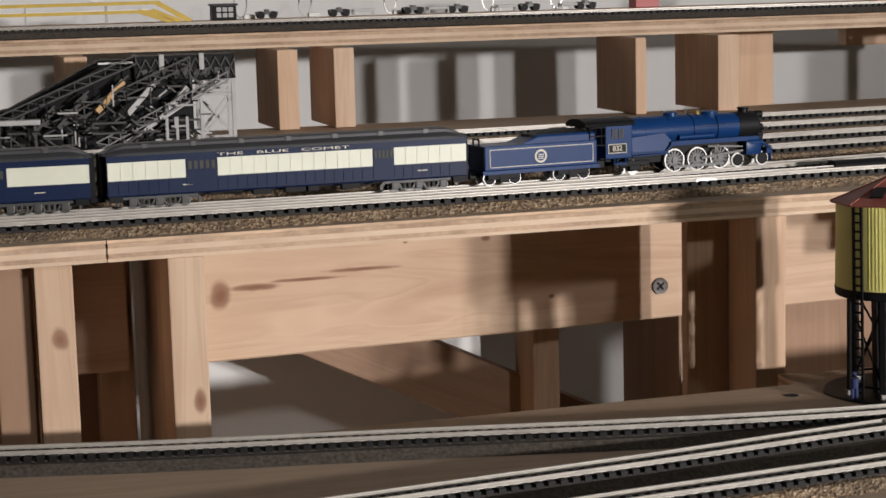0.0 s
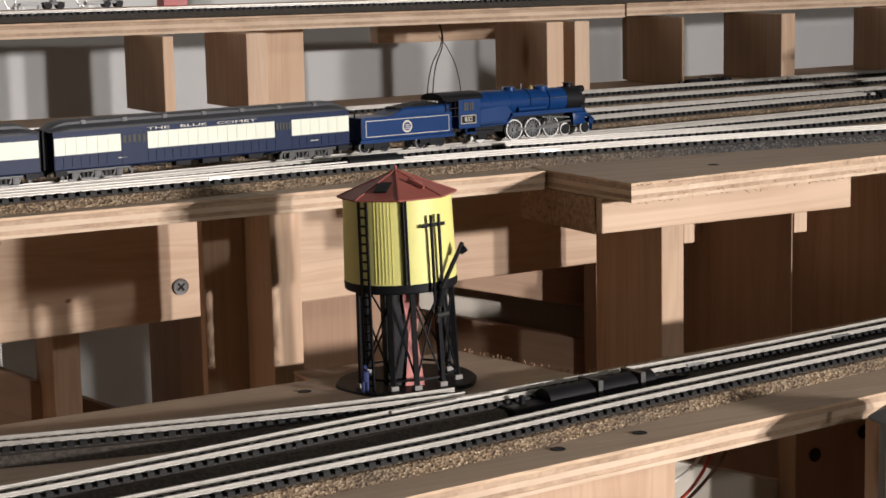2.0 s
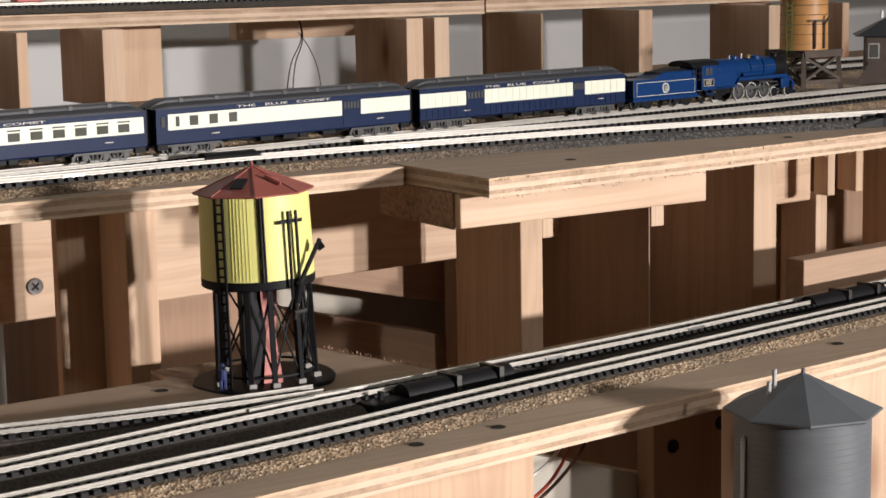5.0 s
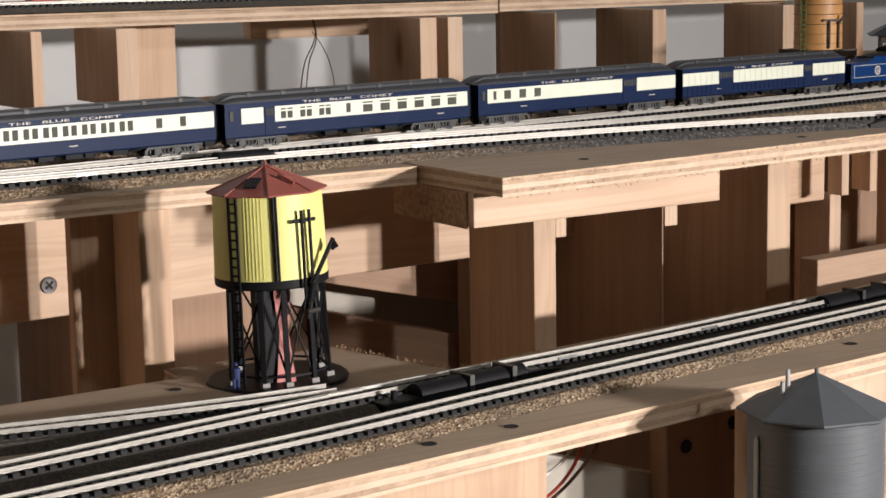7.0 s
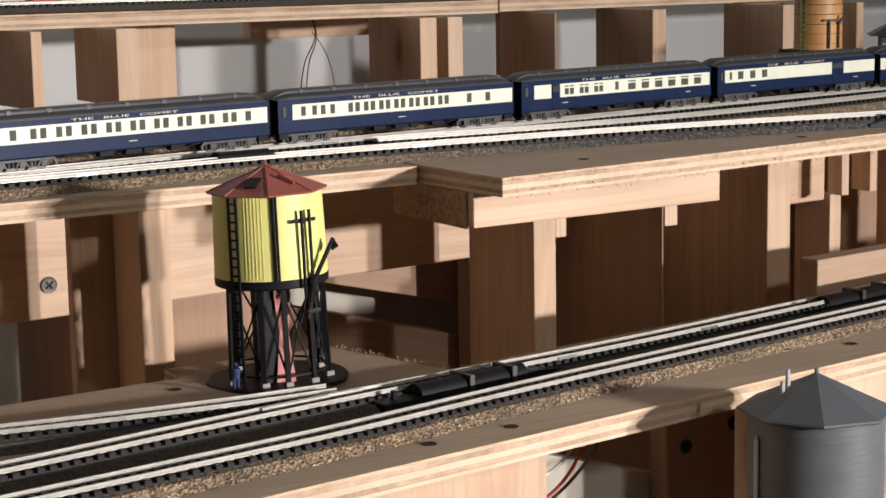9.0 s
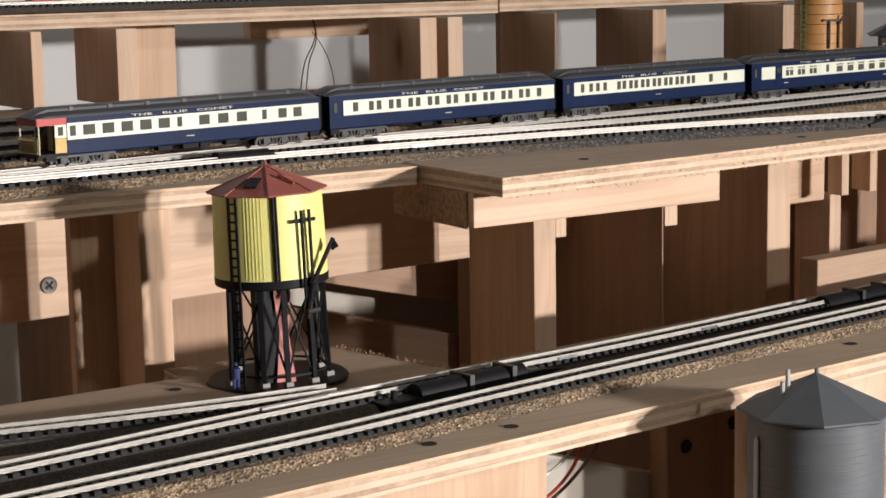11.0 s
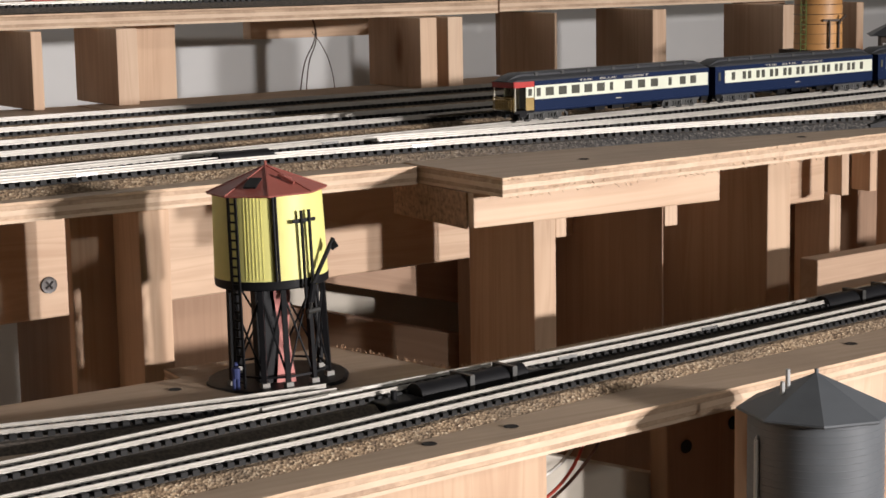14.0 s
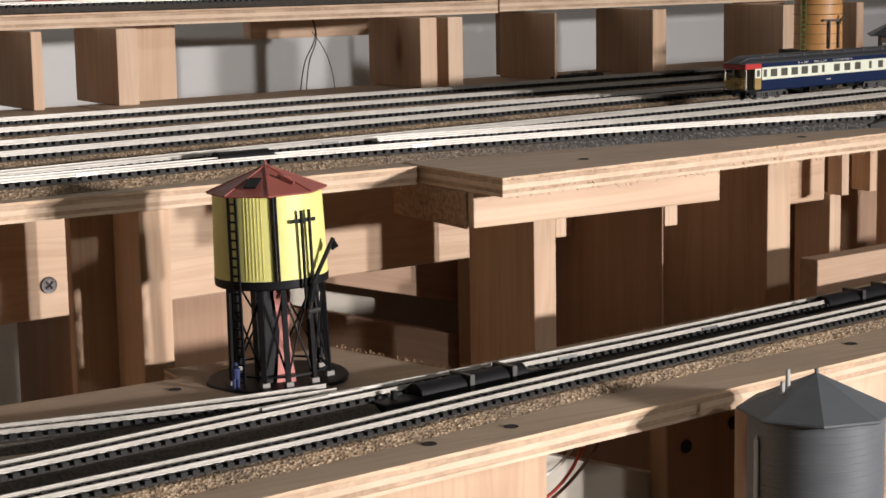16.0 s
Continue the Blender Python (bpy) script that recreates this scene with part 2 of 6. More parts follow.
def soft_box(bm, x0, x1, y0, y1, z0, z1, r):
    vs = box(bm, x0, x1, y0, y1, z0, z1)
    es = {e for v in vs for e in v.link_edges}
    bmesh.ops.bevel(bm, geom=list(es), offset=r, segments=2, affect="EDGES", profile=0.6)


def rod(bm, a, b, r, n=8, r2=None):
    """A round bar from a to b."""
    a, b = Vector(a), Vector(b)
    d = b - a
    m = Matrix.Translation((a + b) / 2) @ d.to_track_quat("Z", "Y").to_matrix().to_4x4()
    bmesh.ops.create_cone(bm, cap_ends=True, segments=n, radius1=r, radius2=r if r2 is None else r2, depth=d.length, matrix=m)


def beam(bm, a, b, w, h):
    """A square bar from a to b."""
    a, b = Vector(a), Vector(b)
    d = b - a
    m = Matrix.Translation((a + b) / 2) @ d.to_track_quat("Z", "Y").to_matrix().to_4x4() @ Matrix.Diagonal((w, h, d.length, 1))
    bmesh.ops.create_cube(bm, size=1, matrix=m)


def lathe(bm, prof, n=24, centre=(0, 0), a0=0.0):
    """A surface of revolution from (radius, z) pairs."""
    rings = []
    for r, z in prof:
        rings.append([bm.verts.new((centre[0] + r * math.cos(a0 + 2 * math.pi * i / n), centre[1] + r * math.sin(a0 + 2 * math.pi * i / n), z)) for i in range(n)])
    for p, q in zip(rings, rings[1:]):
        for i in range(n):
            bm.faces.new((p[i], p[(i + 1) % n], q[(i + 1) % n], q[i]))
    bm.faces.new(rings[0][::-1])
    bm.faces.new(rings[-1])


def extrude_yz(bm, prof, x0, x1):
    """A closed outline in y and z, drawn out along x."""
    a = [bm.verts.new((x0, y, z)) for y, z in prof]
    b = [bm.verts.new((x1, y, z)) for y, z in prof]
    n = len(prof)
    for i in range(n):
        bm.faces.new((a[i], a[(i + 1) % n], b[(i + 1) % n], b[i]))
    bm.faces.new(a[::-1])
    bm.faces.new(b)


def mesh_of(name, bm, material, smooth=False):
    bmesh.ops.recalc_face_normals(bm, faces=bm.faces)
    me = bpy.data.meshes.new(name)
    bm.to_mesh(me)
    bm.free()
    me.materials.append(material)
    if smooth:
        me.polygons.foreach_set("use_smooth", [True] * len(me.polygons))
        me.set_sharp_from_angle(angle=radians(38))
    return me


def part(name, bm, material, parent, label="", smooth=False):
    ob = new(name, mesh_of(name, bm, material, smooth))
    ob.parent = parent
    if label:
        tagged(ob, label)
    return ob


def thing(name, label, category, group="", kind="", at=None):
    ob = new(name)
    ob.empty_display_size = 0.01
    if at:
        ob.matrix_world = pose(*at)
    return tagged(ob, label, category, group, kind)


def solid(name, bm, material, label, category, group="", kind="", smooth=False):
    return tagged(new(name, mesh_of(name, bm, material, smooth)), label, category, group, kind)


def text_mesh(name, words, size, depth, material):
    c = bpy.data.curves.new(name, "FONT")
    c.body, c.size, c.extrude, c.align_x, c.align_y = words, size, depth, "CENTER", "CENTER"
    ob = bpy.data.objects.new(name, c)
    scene.collection.objects.link(ob)
    me = bpy.data.meshes.new_from_object(ob.evaluated_get(bpy.context.evaluated_depsgraph_get()))
    bpy.data.objects.remove(ob)
    me.materials.clear()
    me.materials.append(material)
    return me


def curve_y(points):
    """A smooth y(x) through plan points, with straight ends."""
    xs, ys = [p[0] for p in points], [p[1] for p in points]

    def at(x):
        if x <= xs[0]:
            return ys[0] + (x - xs[0]) * (ys[1] - ys[0]) / (xs[1] - xs[0])
        if x >= xs[-1]:
            return ys[-1] + (x - xs[-1]) * (ys[-1] - ys[-2]) / (xs[-1] - xs[-2])
        i = max(k for k in range(len(xs) - 1) if xs[k] <= x)
        h = xs[i + 1] - xs[i]

        def tan(k):
            if k == 0:
                return (ys[1] - ys[0]) / (xs[1] - xs[0])
            if k == len(xs) - 1:
                return (ys[-1] - ys[-2]) / (xs[-1] - xs[-2])
            return (ys[k + 1] - ys[k - 1]) / (xs[k + 1] - xs[k - 1])

        u = (x - xs[i]) / h
        a, b = tan(i) * h, tan(i + 1) * h
        return (2 * u**3 - 3 * u**2 + 1) * ys[i] + (u**3 - 2 * u**2 + u) * a + (-2 * u**3 + 3 * u**2) * ys[i + 1] + (u**3 - u**2) * b

    return at


def along(fy, x0, x1, step):
    """Points and headings at even steps of length along y = fy(x)."""
    out, x, y = [], x0, fy(x0)
    while x < x1:
        h = math.atan2(fy(x + 0.004) - fy(x - 0.004), 0.008)
        out.append((x, fy(x), h))
        x += step * math.cos(h)
    return out


# ---- room ----


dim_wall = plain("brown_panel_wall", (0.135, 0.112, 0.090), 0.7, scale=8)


def room():
    t = 0.05
    x0, x1, y0, y1, z0, z1 = -2.2, 3.6, -2.6, 1.55, -1.0, 1.7
    for name, b in (("wall_north", (x0, x1, y1, y1 + t, z0, z1)), ("wall_south", (x0, x1, y0 - t, y0, z0, z1)),
                    ("wall_west", (x0 - t, x0, y0 - t, y1 + t, z0, z1)), ("wall_east", (x1, x1 + t, y0 - t, y1 + t, z0, z1))):
        bm = bmesh.new()
        box(bm, *b)
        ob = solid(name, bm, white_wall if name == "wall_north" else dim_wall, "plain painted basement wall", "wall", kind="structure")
        if name == "wall_north":
            ob.rotation_euler = (0, 0, radians(5.0))
            ob.location = (0, 0.0, 0)
    bm = bmesh.new()
    box(bm, x0, x1 + 0.1, y0, y1 + 0.4, z0 - t, z0)
    solid("floor", bm, plain("dark_floor_covering", (0.20, 0.175, 0.145), 0.8, scale=6), "dark worn basement floor", "floor", kind="structure")
    bm = bmesh.new()
    box(bm, x0, x1 + 0.1, y0, y1 + 0.4, z1, z1 + t)
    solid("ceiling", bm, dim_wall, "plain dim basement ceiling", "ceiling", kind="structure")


room()


def edge_ply(name, light, dark, stretch):
    """The sawn edge of one ply."""
    m, nt, b = mat(name)
    g = noise_tex(nt, coords(nt, stretch), 1.0, 6, 0.7)
    g2 = noise_tex(nt, coords(nt, (35, 35, 35)), 1.0, 3)
    col = mix(nt, 0.5, ramp(nt, g, [(0.3, dark), (0.65, light)]), ramp(nt, g2, [(0.35, dark), (0.6, light)]))
    link(nt, col, b.inputs["Base Color"])
    b.inputs["Roughness"].default_value = 0.75
    bump(nt, b, g, 0.5, 0.0006)
    return m


ply_light = edge_ply("pale_ply", (0.73, 0.57, 0.42), (0.56, 0.405, 0.28), (60, 60, 420))
ply_dark = edge_ply("end_grain_ply", (0.60, 0.435, 0.305), (0.31, 0.205, 0.135), (330, 330, 420))


def slab(outline, z_top, thick, label, frayed=False):
    """A plywood panel with a plan outline, built up from five plies, its top at z_top."""
    t = thing("plywood_deck", label, "plywood panel", "layout decks")
    t.location.z = z_top
    rng = random.Random(round(1000 * (outline[0][0] + outline[1][1])))
    rough, fine = (0.0010, 0.0032) if frayed else (0.00030, 0.009)
    pts = []
    for i, p in enumerate(outline):
        a, c = Vector(p), Vector(outline[(i + 1) % len(outline)])
        k = max(1, min(160, int((c - a).length / fine)))
        pts += [(a.lerp(c, j / k), j > 0) for j in range(k)]
    outline = [p for p, _ in pts]
    n, z = len(outline), 0.0
    for k, (share, m, inset) in enumerate(((0.17, ply, 0.0), (0.21, ply_dark, 0.0004), (0.25, ply_light, 0.0001), (0.21, ply_dark, 0.0005), (0.16, ply_light, 0.0))):
        ring = []
        for i in range(n):
            a, p, c = (Vector(outline[(i + d) % n]) for d in (-1, 0, 1))
            u, v = (p - a).normalized(), (c - p).normalized()
            w = Vector((-u.y - v.y, u.x + v.x))
            w = w.normalized() if w.length > 1e-6 else Vector((0, 0))
            ring.append(p + w * (inset + (rng.uniform(0, rough) if pts[i][1] else 0)))
        bm = bmesh.new()
        top = [bm.verts.new((p.x, p.y, z)) for p in ring]
        low = [bm.verts.new((p.x, p.y, z - share * thick)) for p in ring]
        bm.faces.new(top)
        bm.faces.new(low[::-1])
        for i in range(n):
            bm.faces.new((top[i], top[(i + 1) % n], low[(i + 1) % n], low[i]))
        part("veneer" if k == 0 else "ply", bm, m, t, "dusty tan face veneer" if k == 0 else "")
        z -= share * thick
    return t


PLY = 0.0088
front = lambda x: 0.742 + 0.08 * x
slab([(-0.75, front(-0.75) - 0.006), (0.0049, front(0.0049) - 0.004), (0.0049, 1.262), (-0.75, 1.22)], 0.0006, PLY, "tan plywood deck panel under the model tracks")
slab([(0.0055, front(0.0055)), (0.22, front(0.22)), (0.4355, 0.7735), (0.4355, 1.262), (0.0055, 1.262)], 0.0, PLY, "tan plywood deck panel under the model tracks")
slab([(0.4365, 0.7735), (0.4395, 0.7030), (0.56, 0.7225), (0.72, 0.7500), (1.5, 0.885), (1.5, 1.42), (0.4365, 1.262)], 0.0003, PLY, "wider plywood deck panel with a frayed sawn edge", True)
# upper shelf in two lengths
slab([(-0.75, 1.275), (0.795, 1.275), (0.795, 1.500), (-0.75, 1.500)], 0.0645, 0.0105, "plywood upper shelf carrying a single track")
slab([(0.797, 1.276), (2.2, 1.40), (2.2, 1.60), (0.797, 1.502)], 0.0655, 0.0105, "plywood upper shelf carrying a single track")
# lower deck
slab([(K * x, K * y) for x, y in ((-0.75, 0.41), (0.30, 0.5795), (0.60, 0.627), (1.5, 0.80), (1.5, 0.93), (0.645, 0.7500), (0.47, 0.7225), (0.415, 0.7110), (0.394, 0.787), (0.3075, 0.787), (0.3070, 0.7655), (0.2890, 0.7645), (-0.036, 0.7400), (-0.75, 0.68))], L, PLY, "dusty plywood lower deck with screw holes", False)


def board(name, x0, x1, y0, y1, z0, z1, material, label, turn=0.0, r=0.0008, group="timber supports"):
    """A sawn board about its own middle."""
    bm = bmesh.new()
    cx, cy, cz = (x0 + x1) / 2, (y0 + y1) / 2, (z0 + z1) / 2
    soft_box(bm, x0 - cx, x1 - cx, y0 - cy, y1 - cy, z0 - cz, z1 - cz, r)
    ob = solid(name, bm, material, label, "wooden post" if name in ("post", "stud", "front_post") else "board", group)
    ob.matrix_world = pose(cx, cy, cz, 0, 0, turn)
    return ob


# posts and rails under the middle deck
POST = "pale pine post on edge under the plywood deck"
for x, w, y0, y1 in ((-0.0236, 0.015, 0.7425, 0.835), (0.0292, 0.0148, 0.7465, 0.985), (0.2905, 0.0145, 0.7665, 0.7995),
                     (0.5077, 0.0135, 0.783, 0.847), (0.6713, 0.0165, 0.796, 0.893), (-0.16, 0.015, 0.732, 0.83), (0.86, 0.015, 0.815, 0.91)):
    knot = {-0.0236: (0.0016, 0.1660, 0.0042, 0.0058), 0.0292: (0.0033, 0.1353, 0.0034, 0.0068)}.get(x)
    board("post", x, x + w, y0, y1, -0.40, -PLY - 0.0002, wood("knotty_pine_post", 2, PINE, PINE_DARK, False, (knot,)) if knot else wood_z, POST)


def fascia(xa, xb, lift=0.0):
    """One length of the long rail behind the posts."""
    bm = bmesh.new()
    line = lambda x: 0.8455 + 0.0680 * x
    plan = [(xa, line(xa)), (xb, line(xb)), (xb, line(xb) + 0.018), (xa, line(xa) + 0.018)]
    top = [bm.verts.new((x, y, -PLY - 0.0002)) for x, y in plan]
    low = [bm.verts.new((x, y, lift - 0.0752 + 0.014 * max(0, x))) for x, y in plan]
    bm.faces.new(top), bm.faces.new(low[::-1])
    for i in range(4):
        bm.faces.new((top[i], top[(i + 1) % 4], low[(i + 1) % 4], low[i]))
    bmesh.ops.recalc_face_normals(bm, faces=bm.faces)
    bmesh.ops.bevel(bm, geom=bm.edges[:], offset=0.0008, segments=1, affect="EDGES")
    solid("fascia_board", bm, wood_fascia, "long knotty pine rail screwed behind the posts", "board", "timber supports")


fascia(-0.5, 0.0180)
fascia(0.0445, 0.5312)
fascia(0.5330, 0.8065, 0.0047)


# upper posts between the decks: left x, width, front y, depth
for x, w, y0, d in ((0.0067, 0.015, 1.235, 0.075), (0.1458, 0.014, 1.235, 0.075), (0.1838, 0.0142, 1.235, 0.075),
                    (0.3966, 0.0080, 1.235, 0.075), (0.4575, 0.0158, 1.235, 0.075), (0.6998, 0.0152, 1.235, 0.075),
                    (0.7243, 0.0137, 1.235, 0.075), (0.8225, 0.0024, 1.235, 0.075), (0.9185, 0.0144, 1.235, 0.075),
                    (1.0563, 0.0150, 1.235, 0.075), (1.1398, 0.0086, 1.235, 0.075)):
    ob = board("post", -w / 2, w / 2, 0, d, 0.0004, 0.0538, wood_z, "pale pine post between the plywood decks")
    ob.matrix_world = pose(x + w / 2, y0, 0.0271, 0, 0, 3.6) @ Matrix.Translation((0, d / 2, 0))
board("back_board", 0.4900, 0.5420, 1.335, 1.350, -0.10, 0.0538, wood_z, "short pine board behind a post, half in shade")
board("post", 0.8262, 0.8330, 1.255, 1.330, 0.0004, 0.0538, wood_shade, "shade-toned pine post between the plywood decks")
board("stud", 1.0900, 1.1400, 1.330, 1.345, 0.0005, 0.0548, wood_shade, "pine board with shade toned into its colour")
board("cleat", 0.666, 0.795, 1.470, 1.486, 0.0320, 0.0538, wood_x, "short pine cleat screwed beneath the upper shelf")

# boards round the lower level
board("cross_board", 0.4370, 0.5880, 0.730, 0.7485, -0.0250, -PLY, wood_x, "pale board under the plywood edge with a rough sawn end", turn=3.5)
bm = bmesh.new()
box(bm, -0.001, 0.0, -0.035, 0.035, -0.0085, 0.0085)
ob = solid("sawn_end", bm, chip_mat, "rough sawn end of a board under the deck", "board", "timber supports")
ob.matrix_world = pose(0.4375, 0.765, -0.0172)
# these boards get the darker pine in place of real shade
board("stud", 0.5480, 0.6000, 0.914, 0.928, -0.40, -PLY, wood_shade, "pine board with shade toned into its colour")
board("stud", 0.6900, 0.7350, 0.925, 0.939, -0.40, -0.075, wood_shade, "pine board with shade toned into its colour")
board("stud", 0.7800, 0.9500, 0.935, 0.950, -0.40, -PLY, wood_shade, "pine board with shade toned into its colour")
board("post", 0.2914, 0.2930, 0.868, 0.956, -0.40, -PLY - 0.0002, wood_shade, "shade-toned pine post on edge behind the long rail")
board("stud", -0.0400, -0.0246, 0.750, 0.800, -0.40, -PLY - 0.0002, wood_shade, "shade-toned pine board beside a post")
board("stud", -0.0600, 0.0100, 0.900, 0.915, -0.40, -PLY, wood_shade, "pine board with shade toned into its colour")
board("post", 0.0045, 0.0210, 0.8680, 0.900, -0.40, -PLY, wood_z, "pine post behind the long rail")
board("stud", 0.3640, 0.4300, 0.920, 0.935, -0.40, -PLY, wood_shade, "pine board with shade toned into its colour")
board("post", 0.2230, 0.2370, 0.8950, 0.930, -0.40, -PLY, wood_z, "pine post behind the long rail")
board("post", 0.8088, 0.8183, 0.898, 0.932, -0.140, -0.0560, wood_z, "pine post behind the long rail")
board("post", 0.7930, 0.7990, 0.870, 0.883, -0.0526, -PLY - 0.0002, wood_z, "short pine post under the deck")
board("post", 0.8164, 0.8222, 0.870, 0.887, -0.0517, -PLY - 0.0002, wood_z, "short pine post under the deck")
# stretched left, unseen behind the silo, to block lamp light from the bored board
board("front_post", 0.506, 0.800, 0.603, 0.621, -0.20, L - PLY, wood_z, "pale pine board under the lower deck edge")
board("grey_panel", 0.4400, 0.6400, 0.9850, 0.9920, -0.40, -0.0600, grey_panel, "off-white panel greyed for shade behind the braces")
board("block", 0.630, 0.800, 0.7215, 0.7335, L - 0.02, L + 0.0155, wood_block_shade, "sawn block toned for shade, with a ragged top edge", turn=8)
board("post", 0.6020, 0.6030, 0.8010, 0.9120, -0.40, -PLY - 0.0002, wood_shade, "wide shade-toned pine post on edge")
board("packing_block", 0.6032, 0.6118, 0.8000, 0.8300, -0.0472, -PLY - 0.0002, wood_z, "small pine packing block beside a post")
board("backing_board", 0.2704, 0.3035, 0.8000, 0.8070, -0.40, -PLY - 0.0002, wood_z, "narrow pine board behind a post")
board("packing_block", 0.5214, 0.5282, 0.7835, 0.7960, -0.0440, -0.0255, wood_z, "small pine packing block beside a post")
board("front_post", 0.2775, 0.3737, 0.561, 0.579, -0.20, L - PLY, wood_z, "pale pine board under the lower deck edge", turn=9, r=0.003)
board("white_panel", 0.0450, 0.2220, 1.000, 1.006, -0.40, -0.0560, white_wall, "white painted panel standing under the deck")
board("bored_board", 0.5079, 0.700, 0.672, 0.685, -0.36, L - PLY, wood_shade, "reddish board darkened for shade, with two bored holes")


# ---- tracks ----
def ribbon(bm, fy, x0, x1, prof, step=0.01):
    """A cross-section (offset, z) swept along y = fy(x)."""
    rings = []
    for x, y, h in along(fy, x0, x1, step):
        rings.append([bm.verts.new((x - o * math.sin(h), y + o * math.cos(h), z)) for o, z in prof])
    n = len(prof)
    for p, q in zip(rings, rings[1:]):
        for i in range(n):
            bm.faces.new((p[i], p[(i + 1) % n], q[(i + 1) % n], q[i]))
    bm.faces.new(rings[0])
    bm.faces.new(rings[-1][::-1])


bm = bmesh.new()
box(bm, -0.0014, 0.0014, -0.0082, 0.0082, 0.0, 0.0022)
bmesh.ops.bevel(bm, geom=[e for e in bm.edges if e.verts[0].co.z > 0.001 and e.verts[1].co.z > 0.001], offset=0.0003, segments=1, affect="EDGES")
TIE = mesh_of("tie", bm, tie_mat)
CORK_H, TIE_H = 0.0036, 0.0060


def track(fy, x0, x1, z, label, single=False, roadbed=True, part_from=0.0, part_to=0.0, k=1.0, bed=cork):
    t = thing("track", label, "model track", "model tracks")
    t.location.z = z
    t.scale = (1, 1, k)
    if roadbed:
        bm = bmesh.new()
        ribbon(bm, fy, x0, x1, [(o * k, zz) for o, zz in ((-0.0165, 0.0001), (-0.0115, CORK_H), (0.0115, CORK_H), (0.0165, 0.0001))])
        part("roadbed", bm, bed, t, "granular brown cork roadbed" if bed in (cork, cork_spilled) else "dark granular roadbed")
        bm = bmesh.new()
        ribbon(bm, fy, x0, x1, [(o * k, zz) for o, zz in ((-0.0082, CORK_H - 0.0002), (-0.0078, CORK_H + 0.0006), (0.0078, CORK_H + 0.0006), (0.0082, CORK_H - 0.0002))])
        part("tie_bed", bm, ballast_mat, t, "dark bed between the ties")
    for o in (-0.0048 * k, 0.0048 * k):
        bm = bmesh.new()
        w, f = 0.00040, 0.0007
        ribbon(bm, fy, x0, x1, [(o - f, TIE_H - 0.0002), (o - f, TIE_H + 0.0003), (o - w * 0.5, TIE_H + 0.0006), (o - w * 0.6, RAIL - 0.0007), (o - w, RAIL - 0.0005),
                                (o - w, RAIL - 0.0001), (o - w + 0.0001, RAIL), (o + w - 0.0001, RAIL), (o + w, RAIL - 0.0001), (o + w, RAIL - 0.0005),
                                (o + w * 0.6, RAIL - 0.0007), (o + w * 0.5, TIE_H + 0.0006), (o + f, TIE_H + 0.0003), (o + f, TIE_H - 0.0002)], 0.012)
        part("rail", bm, rail_mat, t, "nickel silver rail")
    rest = bmesh.new()
    for x, y, h in along(fy, x0, x1, 0.0049 * k):
        if part_from < x < part_to:
            ob = new("tie", TIE)
            ob.parent = t
            ob.matrix_basis = pose(x, y, CORK_H + 0.0002, 0, 0, math.degrees(h)) @ Matrix.Diagonal((k, k, 1, 1))
        else:
            m = pose(x, y, CORK_H + 0.0002, 0, 0, math.degrees(h))
            vs = box(rest, -0.0014, 0.0014, -0.0082, 0.0082, 0.0, 0.0022)
            for v in vs:
                v.co = m @ v.co
    if rest.verts:
        tagged(part("ties", rest, tie_mat, t), kind="stuff")
    else:
        rest.free()
    return t


C_LINE = curve_y([(-0.9, 0.735), (-0.2, 0.777), (0.0, 0.7835), (0.163, 0.799), (0.28, 0.821), (0.394, 0.8445), (0.55, 0.872), (0.7055, 0.901), (0.86, 0.930), (1.1, 0.974), (1.9, 1.12)])
A_LINE = curve_y([(-0.9, 0.715), (-0.035, 0.762), (0.05, 0.7685), (0.149, 0.778), (0.26, 0.7905), (0.346, 0.802), (0.407, 0.8055), (0.47, 0.8065), (0.537, 0.806), (0.607, 0.803), (0.715, 0.793), (0.85, 0.776), (0.9, 0.769)])
B2_LINE = curve_y([(0.40, 0.8475), (0.45, 0.8455), (0.526, 0.844), (0.602, 0.8465), (0.689, 0.857), (0.798, 0.879), (0.90, 0.903), (1.5, 1.06)])
R4_LINE = curve_y([(-0.9, 0.70), (0.269, 0.898), (0.5, 0.9405), (0.70, 0.978), (1.5, 1.13)])
R3_LINE = curve_y([(-0.9, 0.80), (0.285, 0.955), (0.42, 0.979), (0.58, 1.0), (0.72, 1.016), (1.5, 1.14)])
R2_LINE = curve_y([(-0.9, 0.87), (0.308, 1.031), (0.5, 1.056), (0.8, 1.096), (1.6, 1.21)])
R1_LINE = curve_y([(-0.9, 0.95), (0.33, 1.102), (0.5, 1.122), (0.83, 1.165), (1.6, 1.27)])
F_LINE = curve_y([(K * x, K * y) for x, y in [(-0.9, 0.386), (0.15, 0.592), (0.234, 0.606), (0.307, 0.6185), (0.3956, 0.638), (0.4974, 0.658), (0.6189, 0.6815), (1.5, 0.85)]])
M_LINE = curve_y([(K * x, K * y) for x, y in [(-0.9, 0.46), (0.183, 0.6385), (0.2777, 0.657), (0.36, 0.671), (0.4528, 0.6835), (0.526, 0.6955), (0.609, 0.7115), (1.5, 0.88)]])
LB_LINE = curve_y([(K * x, K * y) for x, y in [(-0.9, 0.90), (0.0, 0.7245), (0.13, 0.7055), (0.20, 0.6945), (0.269, 0.6865), (0.316, 0.6840), (0.40, 0.6850)]])
track(F_LINE, -0.3, 1.05, L, "lower model track with pale rails and black ties", part_from=0.1, part_to=0.85, k=K)
